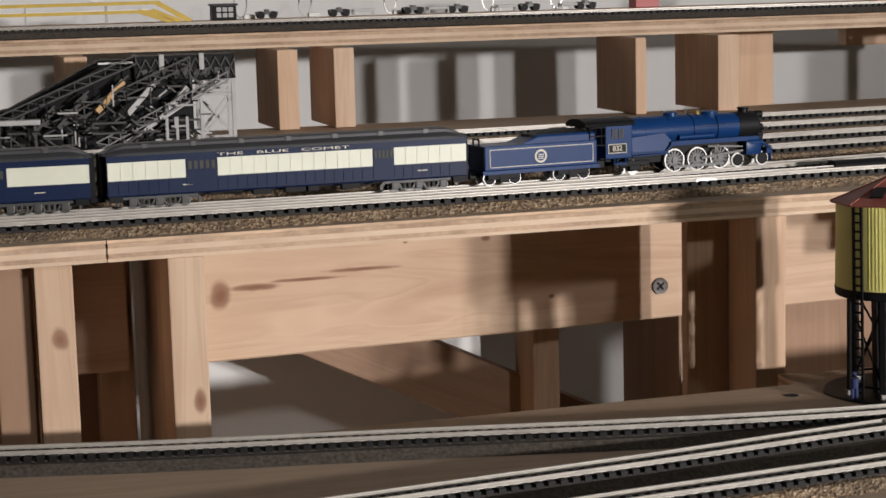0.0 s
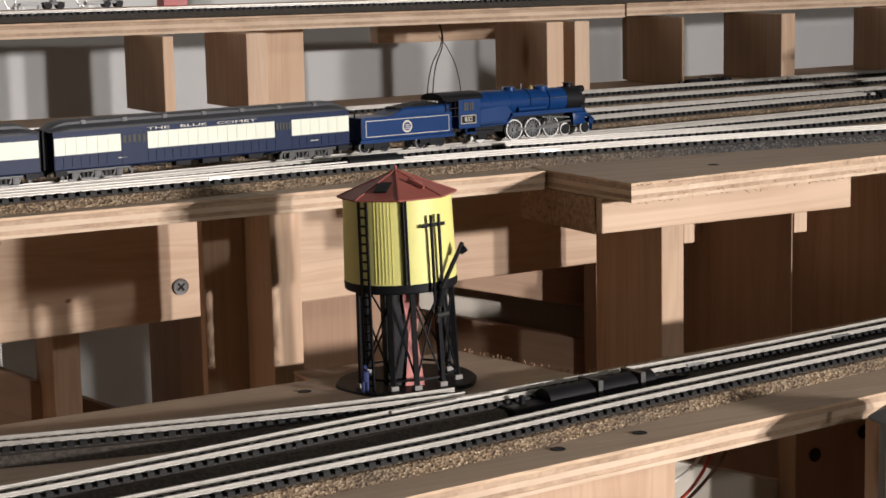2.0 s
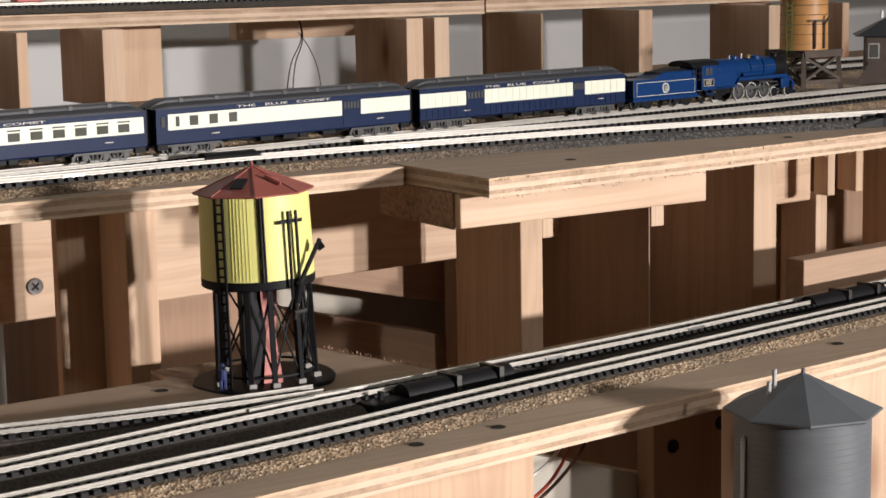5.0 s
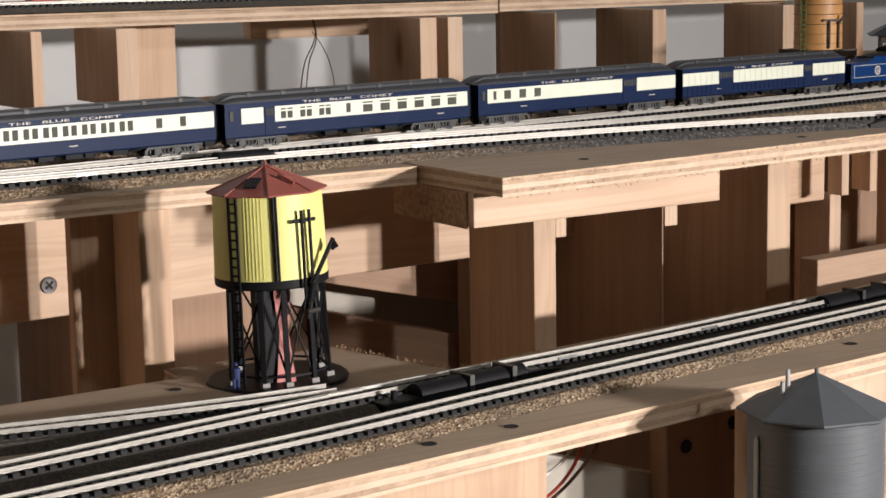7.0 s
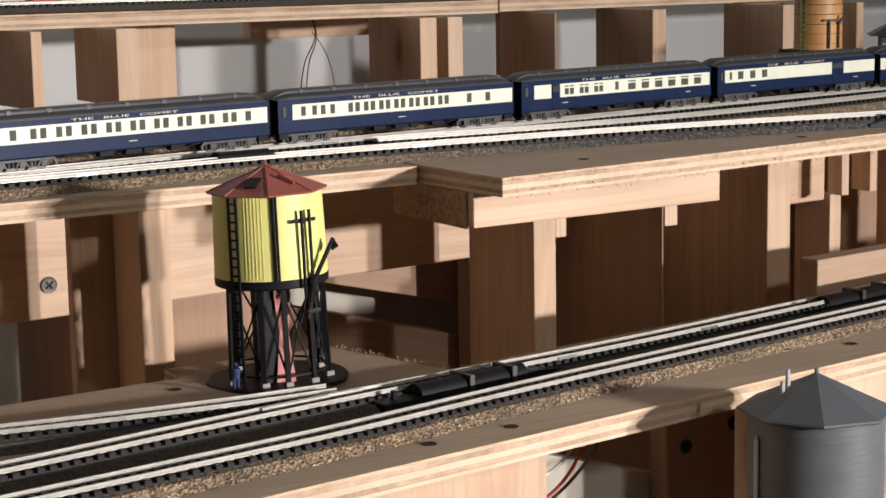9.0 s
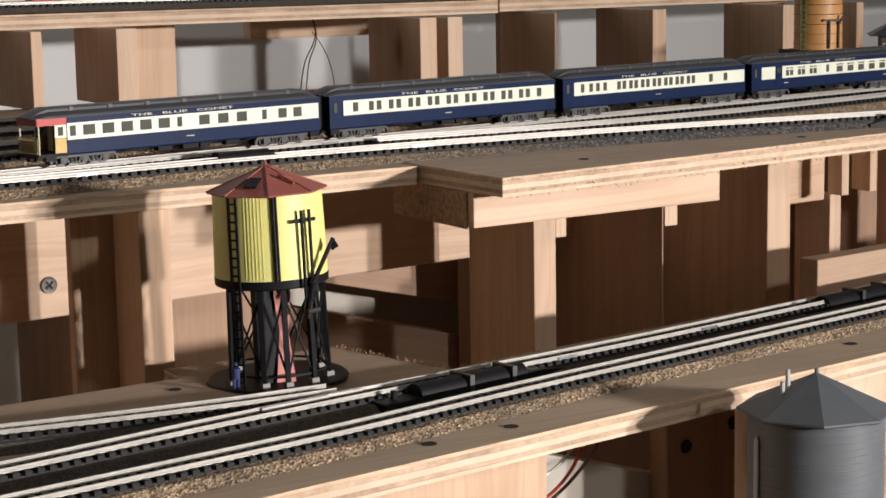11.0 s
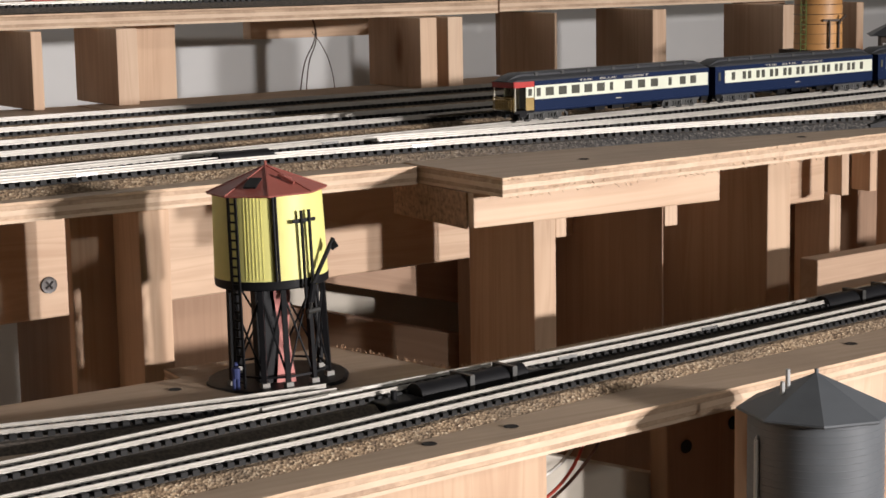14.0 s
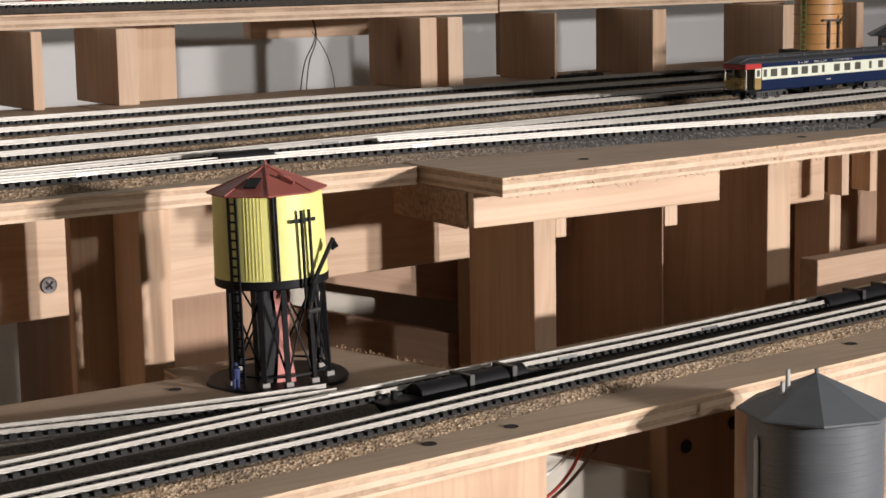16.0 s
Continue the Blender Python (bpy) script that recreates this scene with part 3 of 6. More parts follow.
track(M_LINE, -0.3, 1.05, L, "lower model track leading into a turnout", part_from=0.1, part_to=0.8, k=K, bed=dark_bed)
track(LB_LINE, -0.3, 0.320, L, "siding model track joining at a turnout", part_from=0.0, part_to=0.36, k=K, bed=dark_bed)
track(A_LINE, -0.5, 0.90, 0, "model track along the middle deck edge", part_from=-0.05, part_to=0.85, bed=cork_spilled)
track(C_LINE, -0.6, 1.85, 0, "model track on which the passenger train runs", part_from=0.0, part_to=0.95)
track(B2_LINE, 0.450, 1.5, 0, "model track branching from the train's track", part_from=0.41, part_to=0.9)
for fy, end in ((R4_LINE, 0.845), (R3_LINE, 0.945), (R2_LINE, 1.5), (R1_LINE, 1.5)):
    track(fy, -0.5, end, 0, "parallel yard track on the middle deck", part_from=0.28, part_to=0.8)
UP_LINE = curve_y([(-0.9, 1.289), (0.4, 1.289), (0.795, 1.289), (2.2, 1.414)])
track(UP_LINE, -0.7, 2.1, 0.0652, "model track on the upper shelf", bed=dark_bed)


# ---- train ----
V, START, PITCH = 0.0975, 0.1675, 0.1632     # speed, coupling behind the tender at 0 s, car spacing
XS = [-1.2 + 0.002 * i for i in range(1700)]
ARC = [0.0]
for a, b in zip(XS, XS[1:]):
    ARC.append(ARC[-1] + math.hypot(b - a, C_LINE(b) - C_LINE(a)))
ARC0 = ARC[600]


def on_line(s):
    x = float(np.interp(s + ARC0, ARC, XS))
    return Vector((x, C_LINE(x), RAIL))


def ride(ob, behind, half):
    """Key a vehicle whose middle runs this far behind the coupling; its bogies stay on the rails."""
    rows = []
    for i in range(33):
        t = 0.5 * i
        s = START + V * t - behind
        a, b = on_line(s - half), on_line(s + half)
        mid = (a + b) / 2
        rows.append((t, pose(mid.x, mid.y, mid.z, 0, 0, math.degrees(math.atan2(b.y - a.y, b.x - a.x)))))
    walk(ob, rows)


def wheel_mesh(name, r, w, material):
    bm = bmesh.new()
    for y in (-0.0046, 0.0046):
        bmesh.ops.create_cone(bm, cap_ends=True, segments=16, radius1=r, radius2=r, depth=w, matrix=Matrix.Translation((0, y, 0)) @ Matrix.Rotation(math.pi / 2, 4, "X"))
    rod(bm, (0, -0.0046, 0), (0, 0.0046, 0), 0.0006, 6)
    return mesh_of(name, bm, material, True)


WHEELSET = wheel_mesh("wheelset", 0.0029, 0.0016, wheel_mat)


def truck_frame():
    bm = bmesh.new()
    for y in (-0.0068, 0.0068):
        soft_box(bm, -0.0162, 0.0162, y - 0.0006, y + 0.0006, 0.0040, 0.0054, 0.0003)
        for x in (-0.0110, 0.0, 0.0110):
            soft_box(bm, x - 0.0017, x + 0.0017, y - 0.0012, y + 0.0012, 0.0014, 0.0046, 0.0004)
            rod(bm, (x, y - 0.0014, 0.0030), (x, y + 0.0014, 0.0030), 0.0010, 8)
        for x in (-0.0055, 0.0055):
            for dx in (-0.0011, 0.0011):
                rod(bm, (x + dx, y, 0.0016), (x + dx, y, 0.0044), 0.0007, 6)
            box(bm, x - 0.0026, x + 0.0026, y - 0.0007, y + 0.0007, 0.0011, 0.0018)
            beam(bm, (x - 0.0040, y - 0.0003, 0.0044), (x - 0.0024, y - 0.0003, 0.0014), 0.0008, 0.0008)
            beam(bm, (x + 0.0040, y - 0.0003, 0.0044), (x + 0.0024, y - 0.0003, 0.0014), 0.0008, 0.0008)
        for s in (-1, 1):
            beam(bm, (s * 0.0158, y, 0.0048), (s * 0.0176, y, 0.0024), 0.0012, 0.0012)
            box(bm, min(s * 0.0166, s * 0.0178), max(s * 0.0166, s * 0.0178), y - 0.0008, y + 0.0008, 0.0016, 0.0040)
    box(bm, -0.004, 0.004, -0.0068, 0.0068, 0.0040, 0.0054)
    return mesh_of("truck", bm, truck_mat)


TRUCK = truck_frame()


def add_truck(car, x):
    tr = new("truck", TRUCK)
    tr.parent = car
    tr.location = (x, 0, 0)
    for dx in (-0.0110, 0.0, 0.0110):
        w = new("wheelset", WHEELSET)
        w.parent = tr
        w.location = (dx, 0, 0.0029)
    tagged(tr, "dark grey six-wheel truck")


HALF, WID = 0.0785, 0.0093
BELT0, BELT1, EAVE = 0.0124, 0.0200, 0.0226


def car_body(x0, x1):
    bm = bmesh.new()
    w = WID
    extrude_yz(bm, [(-w, 0.0062), (-w, EAVE), (w, EAVE), (w, 0.0062), (w - 0.0008, 0.0054), (-w + 0.0008, 0.0054)], x0, x1)
    return bm


def car_roof(bm, x0, x1):
    """A clerestory roof with rounded ends."""
    prof = [(-1.04, 0.0), (-1.02, 0.0010), (-0.90, 0.0019), (-0.62, 0.0027), (-0.60, 0.0039), (-0.45, 0.0045), (0.45, 0.0045), (0.60, 0.0039), (0.62, 0.0027), (0.90, 0.0019), (1.02, 0.0010), (1.04, 0.0)]
    rings = []
    for x, k, n in ((x0 - 0.0012, 0.10, 0.80), (x0 + 0.0008, 0.38, 0.90), (x0 + 0.004, 0.75, 0.97), (x0 + 0.008, 1.0, 1.0),
                    (x1 - 0.008, 1.0, 1.0), (x1 - 0.004, 0.75, 0.97), (x1 - 0.0008, 0.38, 0.90), (x1 + 0.0012, 0.10, 0.80)):
        rings.append([bm.verts.new((x, y * WID * n, EAVE + z * k)) for y, z in prof])
    n = len(prof)
    for p, q in zip(rings, rings[1:]):
        for i in range(n - 1):
            bm.faces.new((p[i], q[i], q[i + 1], p[i + 1]))
        bm.faces.new((p[n - 1], q[n - 1], q[0], p[0]))
    bm.faces.new(rings[0])
    bm.faces.new(rings[-1][::-1])


def flat(bm, x0, x1, z0, z1, proud, both=True):
    """A thin raised panel on the car side."""
    for s in ((-1, 1) if both else (-1,)):
        y0, y1 = sorted((s * (WID - 0.0002), s * (WID + proud)))
        box(bm, x0, x1, y0, y1, z0, z1)


def car(label, panels, windows, doors, words=True, open_end=False):
    c = thing("passenger_car", label, "model train car", "cars of the train")
    x0, x1 = -HALF, HALF
    b0 = x0 + (0.012 if open_end else 0)
    part("body", car_body(b0, x1), blue, c, "dark blue painted body")
    bm = bmesh.new()
    car_roof(bm, x0 - (0.0035 if open_end else 0), x1)
    part("roof", bm, roof_mat, c, "charcoal clerestory roof", True)
    for i in range(7):
        bm = bmesh.new()
        x = -0.062 + 0.0205 * i
        box(bm, x - 0.0008, x + 0.0008, -0.0063, -0.0053, EAVE + 0.0026, EAVE + 0.0040)
        box(bm, x - 0.0012, x + 0.0012, -0.0061, -0.0055, EAVE + 0.0022, EAVE + 0.0044)
        part("roof_vent", bm, truck_mat, c)
    for y in (-1, 1):
        bm = bmesh.new()
        rod(bm, (x0 + 0.004, y * WID * 1.03, EAVE + 0.0004), (x1 - 0.004, y * WID * 1.03, EAVE + 0.0004), 0.0003, 6)
        for i in range(13):
            x = -0.070 + 0.01165 * i
            box(bm, x - 0.0002, x + 0.0002, y * WID * 1.0 - 0.0004, y * WID * 1.0 + 0.0004, EAVE + 0.0002, EAVE + 0.0013)
        part("gutter", bm, roof_mat, c)
    for a, b in panels:
        bm = bmesh.new()
        flat(bm, a, b, BELT0, BELT1, 0.00025)
        cp = part("cream_panel", bm, cream, c, "cream window band")
        if not windows:
            bm = bmesh.new()
            for k in range(1, int((b - a) / 0.0052)):
                flat(bm, a + 0.0052 * k, a + 0.0052 * k + 0.00028, BELT0 + 0.0002, BELT1 - 0.0002, 0.00042)
            tagged(part("beading", bm, cream_shade, cp), kind="stuff")
            bm = bmesh.new()
            for k in range(int((b - a) / 0.0042)):
                flat(bm, a + 0.0042 * k, a + 0.0042 * k + 0.00030, 0.0072, 0.0114, 0.00030)
            tagged(part("panel_rib", bm, blue, cp), kind="stuff")
    for x, w, z0, z1 in windows:
        bm = bmesh.new()
        flat(bm, x - w / 2, x + w / 2, z0, z1, 0.00045)
        part("window", bm, window_mat, c, "dark glazed window")
    for x, w in doors:
        bm = bmesh.new()
        flat(bm, x - w / 2, x + w / 2, 0.0066, BELT1 + 0.0002, 0.0003)
        d = part("door", bm, blue, c, "blue baggage door with barred window")
        for k in range(5):
            bm = bmesh.new()
            xx = x - w * 0.38 + w * 0.19 * k
            flat(bm, xx - w * 0.055, xx + w * 0.055, 0.0158, 0.0192, 0.0005)
            part("pane", bm, window_mat, d)
        bm = bmesh.new()
        flat(bm, x - w * 0.46, x + w * 0.46, 0.0150, 0.0154, 0.0009)
        part("door_ledge", bm, blue, d)
    if not doors or len(doors) == 1:
        for xe in (x0 + 0.0036,) if panels[0][0] > x0 + 0.005 and not open_end else ():
            bm = bmesh.new()
            flat(bm, xe - 0.0010, xe + 0.0010, 0.0142, 0.0190, 0.0004)
            part("vestibule_window", bm, window_mat, c)
    for z in (0.0064, 0.0116, BELT1 + 0.0004):
        bm = bmesh.new()
        flat(bm, b0, x1, z, z + 0.0004, 0.00028)
        part("belt_rail", bm, blue, c)
    if words:
        me = text_mesh("lettering", "THE   BLUE   COMET", 0.0030, 0.00008, gold)
        for s, r in ((-1, 0), (1, 180)):
            t = new("lettering", me)
            t.parent = c
            t.matrix_basis = pose(-s * -0.0035, s * (WID + 0.0003), 0.0213, 90, 0, r) @ Matrix.Diagonal((2.1, 0.55, 1, 1))
    for x in ((0,) if not doors else (-0.045, 0.058)):
        bm = bmesh.new()
        flat(bm, x - 0.0022, x + 0.0022, 0.0092, 0.0096, 0.0003)
        part("number_bar", bm, gold, c)
    # underframe gear
    bm = bmesh.new()
    box(bm, -0.060, 0.060, -0.0018, 0.0018, 0.0042, 0.0055)
    for a, b in ((-0.017, -0.009), (-0.003, 0.006), (0.007, 0.012), (0.022, 0.030)):
        soft_box(bm, a, b, -0.0075, -0.0035, 0.0030, 0.0056, 0.0003)
    rod(bm, (-0.035, -0.006, 0.0052), (-0.022, -0.006, 0.0036), 0.0004, 6)
    rod(bm, (0.040, -0.006, 0.0052), (0.030, -0.006, 0.0036), 0.0004, 6)
    part("underframe", bm, black, c, "black underframe gear")
    for s in (-1, 1):
        if open_end and s < 0:
            continue
        bm = bmesh.new()
        box(bm, s * HALF - 0.0006 + (0.0006 if s > 0 else -0.0018), s * HALF + (0.0024 if s > 0 else 0.0), -0.0040, 0.0040, 0.0060, 0.0236)
        part("vestibule_diaphragm", bm, black, c, "black end gangway bellows")
    for s in (-1, 1):
        bm = bmesh.new()
        soft_box(bm, min(s * HALF, s * (HALF + 0.0032)), max(s * HALF, s * (HALF + 0.0032)), -0.0018, 0.0018, 0.0030, 0.0060, 0.0004)
        part("coupler", bm, black, c)
        for y in (-1, 1):
            bm = bmesh.new()
            xe = s * (HALF - 0.0035)
            box(bm, xe - 0.0028, xe + 0.0028, y * 0.0078 - 0.0012, y * 0.0078 + 0.0012, 0.0032, 0.0058)
            part("step", bm, black, c)
    add_truck(c, -0.0570)
    add_truck(c, 0.0570)
    return c


def strip(a, b, n, w, z0=0.0141, z1=0.0188):
    return [(a + (b - a) * i / (n - 1), w, z0, z1) for i in range(n)]


baggage = car("blue and cream baggage car with barred doors", [(-0.0782, -0.0458), (-0.0322, 0.0355), (0.0452, 0.0782)], [], [(-0.0390, 0.0130), (0.0404, 0.0092)])
combine = car("blue and cream combine car with four windows", [(-0.0720, 0.0328), (0.0452, 0.0782)], [(-0.0667, 0.002, 0.0141, 0.0188)] + strip(-0.0574, -0.0347, 3, 0.0048), [(0.0390, 0.0110)], True)
diner = car("blue and cream dining car with paired windows", [(-0.0690, -0.0560), (-0.0490, 0.0770)],
            [(-0.0420 + 0.0118 * i + d, 0.0030, z0, z1) for i in range(3) for d in (-0.0020, 0.0020) for z0, z1 in ((0.0138, 0.0173), (0.0181, 0.0188))] + [(-0.0035, 0.0026, 0.0141, 0.0188)] + strip(0.0090, 0.0660, 6, 0.0060, 0.0136, 0.0174) + strip(0.0090, 0.0660, 6, 0.0066, 0.0181, 0.0188),
            [(-0.0525, 0.0050)], True)
def spot(f):
    return -HALF + 2 * HALF * f


def pairs(a, b, n, w, gap):
    return [(spot(a + (b - a) * i / (n - 1)) + d, w, 0.0141, 0.0188) for i in range(n) for d in (-gap, gap)]


coach = car("blue and cream coach with small paired windows", [(spot(0.055), 0.0775)],
            [(spot(f), 0.0027, 0.0141, 0.0188) for f in (0.097, 0.141, 0.175, 0.213)] + pairs(0.300, 0.680, 7, 0.0028, 0.0022) + [(spot(0.795), 0.0032, 0.0141, 0.0188), (spot(0.88), 0.0032, 0.0141, 0.0188)], [])
parlor = car("blue and cream coach with a row of paired windows", [(spot(0.055), 0.0775)],
             [(spot(0.104), 0.0032, 0.0141, 0.0188)] + pairs(0.185, 0.850, 9, 0.0030, 0.0025) + [(spot(0.92), 0.0032, 0.0141, 0.0188)], [])
observation = car("blue and cream observation car with an open rear platform", [(-0.0665, 0.0775)],
                  [(-0.0637, 0.0030, 0.0141, 0.0188)] + strip(-0.0552, -0.0146, 5, 0.0062) + [(-0.0059, 0.0026, 0.0141, 0.0188)] + strip(0.0082, 0.0302, 3, 0.0060) + [(0.0438, 0.0026, 0.0141, 0.0188)] + strip(0.0549, 0.0642, 2, 0.0050), [], True, True)


def platform(c):
    x0, x1 = -HALF - 0.003, -HALF + 0.012
    bm = bmesh.new()
    box(bm, x0, x1, -0.0088, 0.0088, 0.0052, 0.0066)
    part("platform_floor", bm, black, c)
    for y in (-1, 1):
        bm = bmesh.new()
        box(bm, x0, x1 + 0.0002, y * 0.0088 - 0.0003, y * 0.0088 + 0.0003, 0.0194, 0.0228)
        part("canopy_valance", bm, red_paint, c, "red canopy valance")
        bm = bmesh.new()
        soft_box(bm, x1 - 0.0062, x1 - 0.0002, y * 0.0088 - 0.0003, y * 0.0088 + 0.0003, 0.0066, 0.0136, 0.0002)
        part("side_gate", bm, brass, c, "brass side gate")
        bm = bmesh.new()
        soft_box(bm, x1 - 0.0062, x1 - 0.0002, y * 0.0088 - 0.0003, y * 0.0088 + 0.0003, 0.0136, 0.0196, 0.0002)
        jamb = part("side_panel", bm, cream, c, "cream side panel with a small window")
        bm = bmesh.new()
        box(bm, x1 - 0.0046, x1 - 0.0020, y * 0.0089 - 0.0004, y * 0.0089 + 0.0004, 0.0146, 0.0186)
        part("window", bm, window_mat, jamb)
        bm = bmesh.new()
        rod(bm, (x0 + 0.001, y * 0.0084, 0.0066), (x0 + 0.001, y * 0.0084, 0.0196), 0.0004, 6)
        part("canopy_post", bm, gold, c)
    bm = bmesh.new()
    box(bm, x0 - 0.0003, x0 + 0.0003, -0.0088, 0.0088, 0.0194, 0.0228)
    part("canopy_valance", bm, red_paint, c, "red canopy valance")
    bm = bmesh.new()
    for z in (0.0075, 0.0110, 0.0138):
        rod(bm, (x0, -0.0086, z), (x0, 0.0086, z), 0.0003, 6)
    for i in range(9):
        rod(bm, (x0, -0.0084 + 0.0021 * i, 0.0066), (x0, -0.0084 + 0.0021 * i, 0.0138), 0.0002, 5)
    part("end_railing", bm, brass, c, "brass end railing")
    bm = bmesh.new()
    soft_box(bm, x0 + 0.0006, x0 + 0.0010, -0.0080, 0.0080, 0.0070, 0.0126, 0.0001)
    part("drumhead_panel", bm, brass, c, "plain brass end panel")
    bm = bmesh.new()
    box(bm, x1 - 0.0004, x1 - 0.0001, -0.0080, 0.0080, 0.0066, 0.0200)
    part("rear_bulkhead", bm, cream, c, "cream rear bulkhead")
    bm = bmesh.new()
    box(bm, x1 - 0.0008, x1 - 0.0004, -0.0024, 0.0024, 0.0070, 0.0190)
    part("rear_door", bm, window_mat, c, "dark glazed rear door")


platform(observation)


tyre_mat = plain("polished_tyre_steel", (0.72, 0.71, 0.68), 0.35, 0.4)
steel_light = plain("grey_spoke_steel", (0.11, 0.11, 0.11), 0.45, 0.4)


# engine: origin at the coupling behind the tender
def engine():
    e = thing("steam_locomotive", "royal blue model steam locomotive with bright wheels", "model locomotive")
    zc, r = 0.0190, 0.0070
    bm = bmesh.new()
    prof = [(0.0, 0.0785), (r * 1.02, 0.0785), (r * 1.02, 0.104), (r * 0.96, 0.116), (r * 0.92, 0.1400)]
    m = Matrix.Translation((0, 0, zc)) @ Matrix.Rotation(math.pi / 2, 4, "Y")
    lathe(bm, [(max(a, 1e-4), b) for a, b in prof], 28)
    bmesh.ops.transform(bm, matrix=m, verts=bm.verts)
    part("boiler", bm, loco_blue, e, "royal blue boiler", True)
    bm = bmesh.new()
    lathe(bm, [(1e-4, 0.1395), (r * 0.95, 0.1395), (r * 0.95, 0.1500), (r * 0.80, 0.1512), (r * 0.45, 0.1522), (1e-4, 0.1525)], 28)
    bmesh.ops.transform(bm, matrix=m, verts=bm.verts)
    part("smokebox", bm, black, e, "dark graphite smokebox", True)
    for x in (0.088, 0.101, 0.114, 0.127):
        bm = bmesh.new()
        lathe(bm, [(r * 1.035, x), (r * 1.035, x + 0.0008)], 28)
        bmesh.ops.transform(bm, matrix=m, verts=bm.verts)
        part("boiler_band", bm, loco_blue, e)
    bm = bmesh.new()
    lathe(bm, [(0.0030, zc + 0.0052), (0.0024, zc + 0.0069), (0.0024, zc + 0.0078), (0.0029, zc + 0.0082), (0.0029, zc + 0.0086)], 16, (0.1450, 0))
    part("chimney", bm, black, e, "", True)
    for x, rr, h in ((0.1260, 0.0042, 0.0082), (0.1050, 0.0034, 0.0087)):
        bm = bmesh.new()
        lathe(bm, [(rr * 1.15, zc + 0.0044), (rr, zc + 0.0060), (rr * 0.95, zc + h - 0.0006), (rr * 0.6, zc + h)], 16, (x, 0))
        part("dome", bm, loco_blue, e, "", True)
    bm = bmesh.new()
    rod(bm, (0.1130, 0, zc + 0.005), (0.1130, 0, zc + 0.0098), 0.0005, 6)
    rod(bm, (0.1000, -0.001, zc + 0.005), (0.1000, -0.001, zc + 0.0092), 0.0005, 6)
    part("whistle", bm, silver, e)
    bm = bmesh.new()
    lathe(bm, [(0.0014, zc + 0.0066), (0.0012, zc + 0.0078), (0.0006, zc + 0.0086), (0.0002, zc + 0.0088)], 12, (0.1195, 0))
    part("bell", bm, brass, e, "small brass bell", True)
    # cab
    bm = bmesh.new()
    soft_box(bm, 0.0655, 0.0795, -0.0088, 0.0088, 0.0085, 0.0240, 0.0004)
    cab = part("cab", bm, loco_blue, e, "blue cab with small windows")
    bm = bmesh.new()
    arc = [(-0.0096 * math.cos(math.pi * i / 10), 0.0236 + 0.0034 * math.sin(math.pi * i / 10)) for i in range(11)]
    extrude_yz(bm, arc + [(0.0086, 0.0232), (-0.0086, 0.0232)], 0.0550, 0.0805)
    part("cab_roof", bm, black, cab, "black curved cab roof")
    for y in (-1, 1):
        for x in (0.0700, 0.0735):
            bm = bmesh.new()
            box(bm, x - 0.0013, x + 0.0013, y * 0.0088 - 0.0003, y * 0.0088 + 0.0003, 0.0176, 0.0218)
            part("cab_window", bm, window_mat, cab)
            bm = bmesh.new()
            box(bm, x - 0.0001, x + 0.0001, y * 0.0090 - 0.0003, y * 0.0090 + 0.0003, 0.0176, 0.0218)
            for z in (0.0175, 0.0196, 0.0217):
                box(bm, x - 0.0014, x + 0.0014, y * 0.0090 - 0.0003, y * 0.0090 + 0.0003, z, z + 0.0002)
            part("cab_sash", bm, loco_blue, cab)
        bm = bmesh.new()
        for x in (0.0575, 0.0605, 0.0635, 0.0655):
            rod(bm, (x, y * 0.0086, 0.0150), (x, y * 0.0086, 0.0234), 0.0003, 6)
        for z in (0.0150, 0.0192, 0.0230):
            rod(bm, (0.0575, y * 0.0086, z), (0.0655, y * 0.0086, z), 0.0003, 6)
        part("cab_lattice", bm, black, cab, "black open lattice behind the cab")
    me = text_mesh("cab_number", "832", 0.0034, 0.00008, gold)
    bm = bmesh.new()
    box(bm, 0.0668, 0.0760, -0.0092, -0.0086, 0.0112, 0.0150)
    part("number_board", bm, black, cab)
    bm = bmesh.new()
    for q in ((0.0666, 0.0762, 0.0110, 0.0113), (0.0666, 0.0762, 0.0149, 0.0152), (0.0666, 0.0669, 0.0110, 0.0152), (0.0759, 0.0762, 0.0110, 0.0152)):
        box(bm, q[0], q[1], -0.0094, -0.0086, q[2], q[3])
    part("number_frame", bm, gold, cab)
    t = new("cab_number", me)
    t.parent = cab
    t.matrix_basis = pose(0.0714, -0.0093, 0.0131, 90)
    # running boards, pilot, cylinders
    bm = bmesh.new()
    for y in (-1, 1):
        box(bm, 0.0790, 0.0980, y * 0.0078 - 0.0012, y * 0.0078 + 0.0012, 0.0098, 0.0106)
        box(bm, 0.1000, 0.1480, y * 0.0078 - 0.0012, y * 0.0078 + 0.0012, 0.0125, 0.0145)
        beam(bm, (0.0975, y * 0.0078, 0.0102), (0.1005, y * 0.0078, 0.0129), 0.0024, 0.0008)
        beam(bm, (0.1475, y * 0.0078, 0.0129), (0.1560, y * 0.0074, 0.0075), 0.0024, 0.0008)
    part("running_board", bm, loco_blue, e, "blue running boards", False)
    bm = bmesh.new()
    box(bm, 0.080, 0.154, -0.0035, 0.0035, 0.0050, 0.0140)
    part("frame", bm, black, e, "black frame")
    for y in (-1, 1):
        bm = bmesh.new()
        soft_box(bm, 0.1405, 0.1492, y * 0.0072 - 0.0026, y * 0.0072 + 0.0026, 0.0058, 0.0122, 0.0012)
        part("cylinder", bm, loco_blue, e, "blue steam cylinder", True)
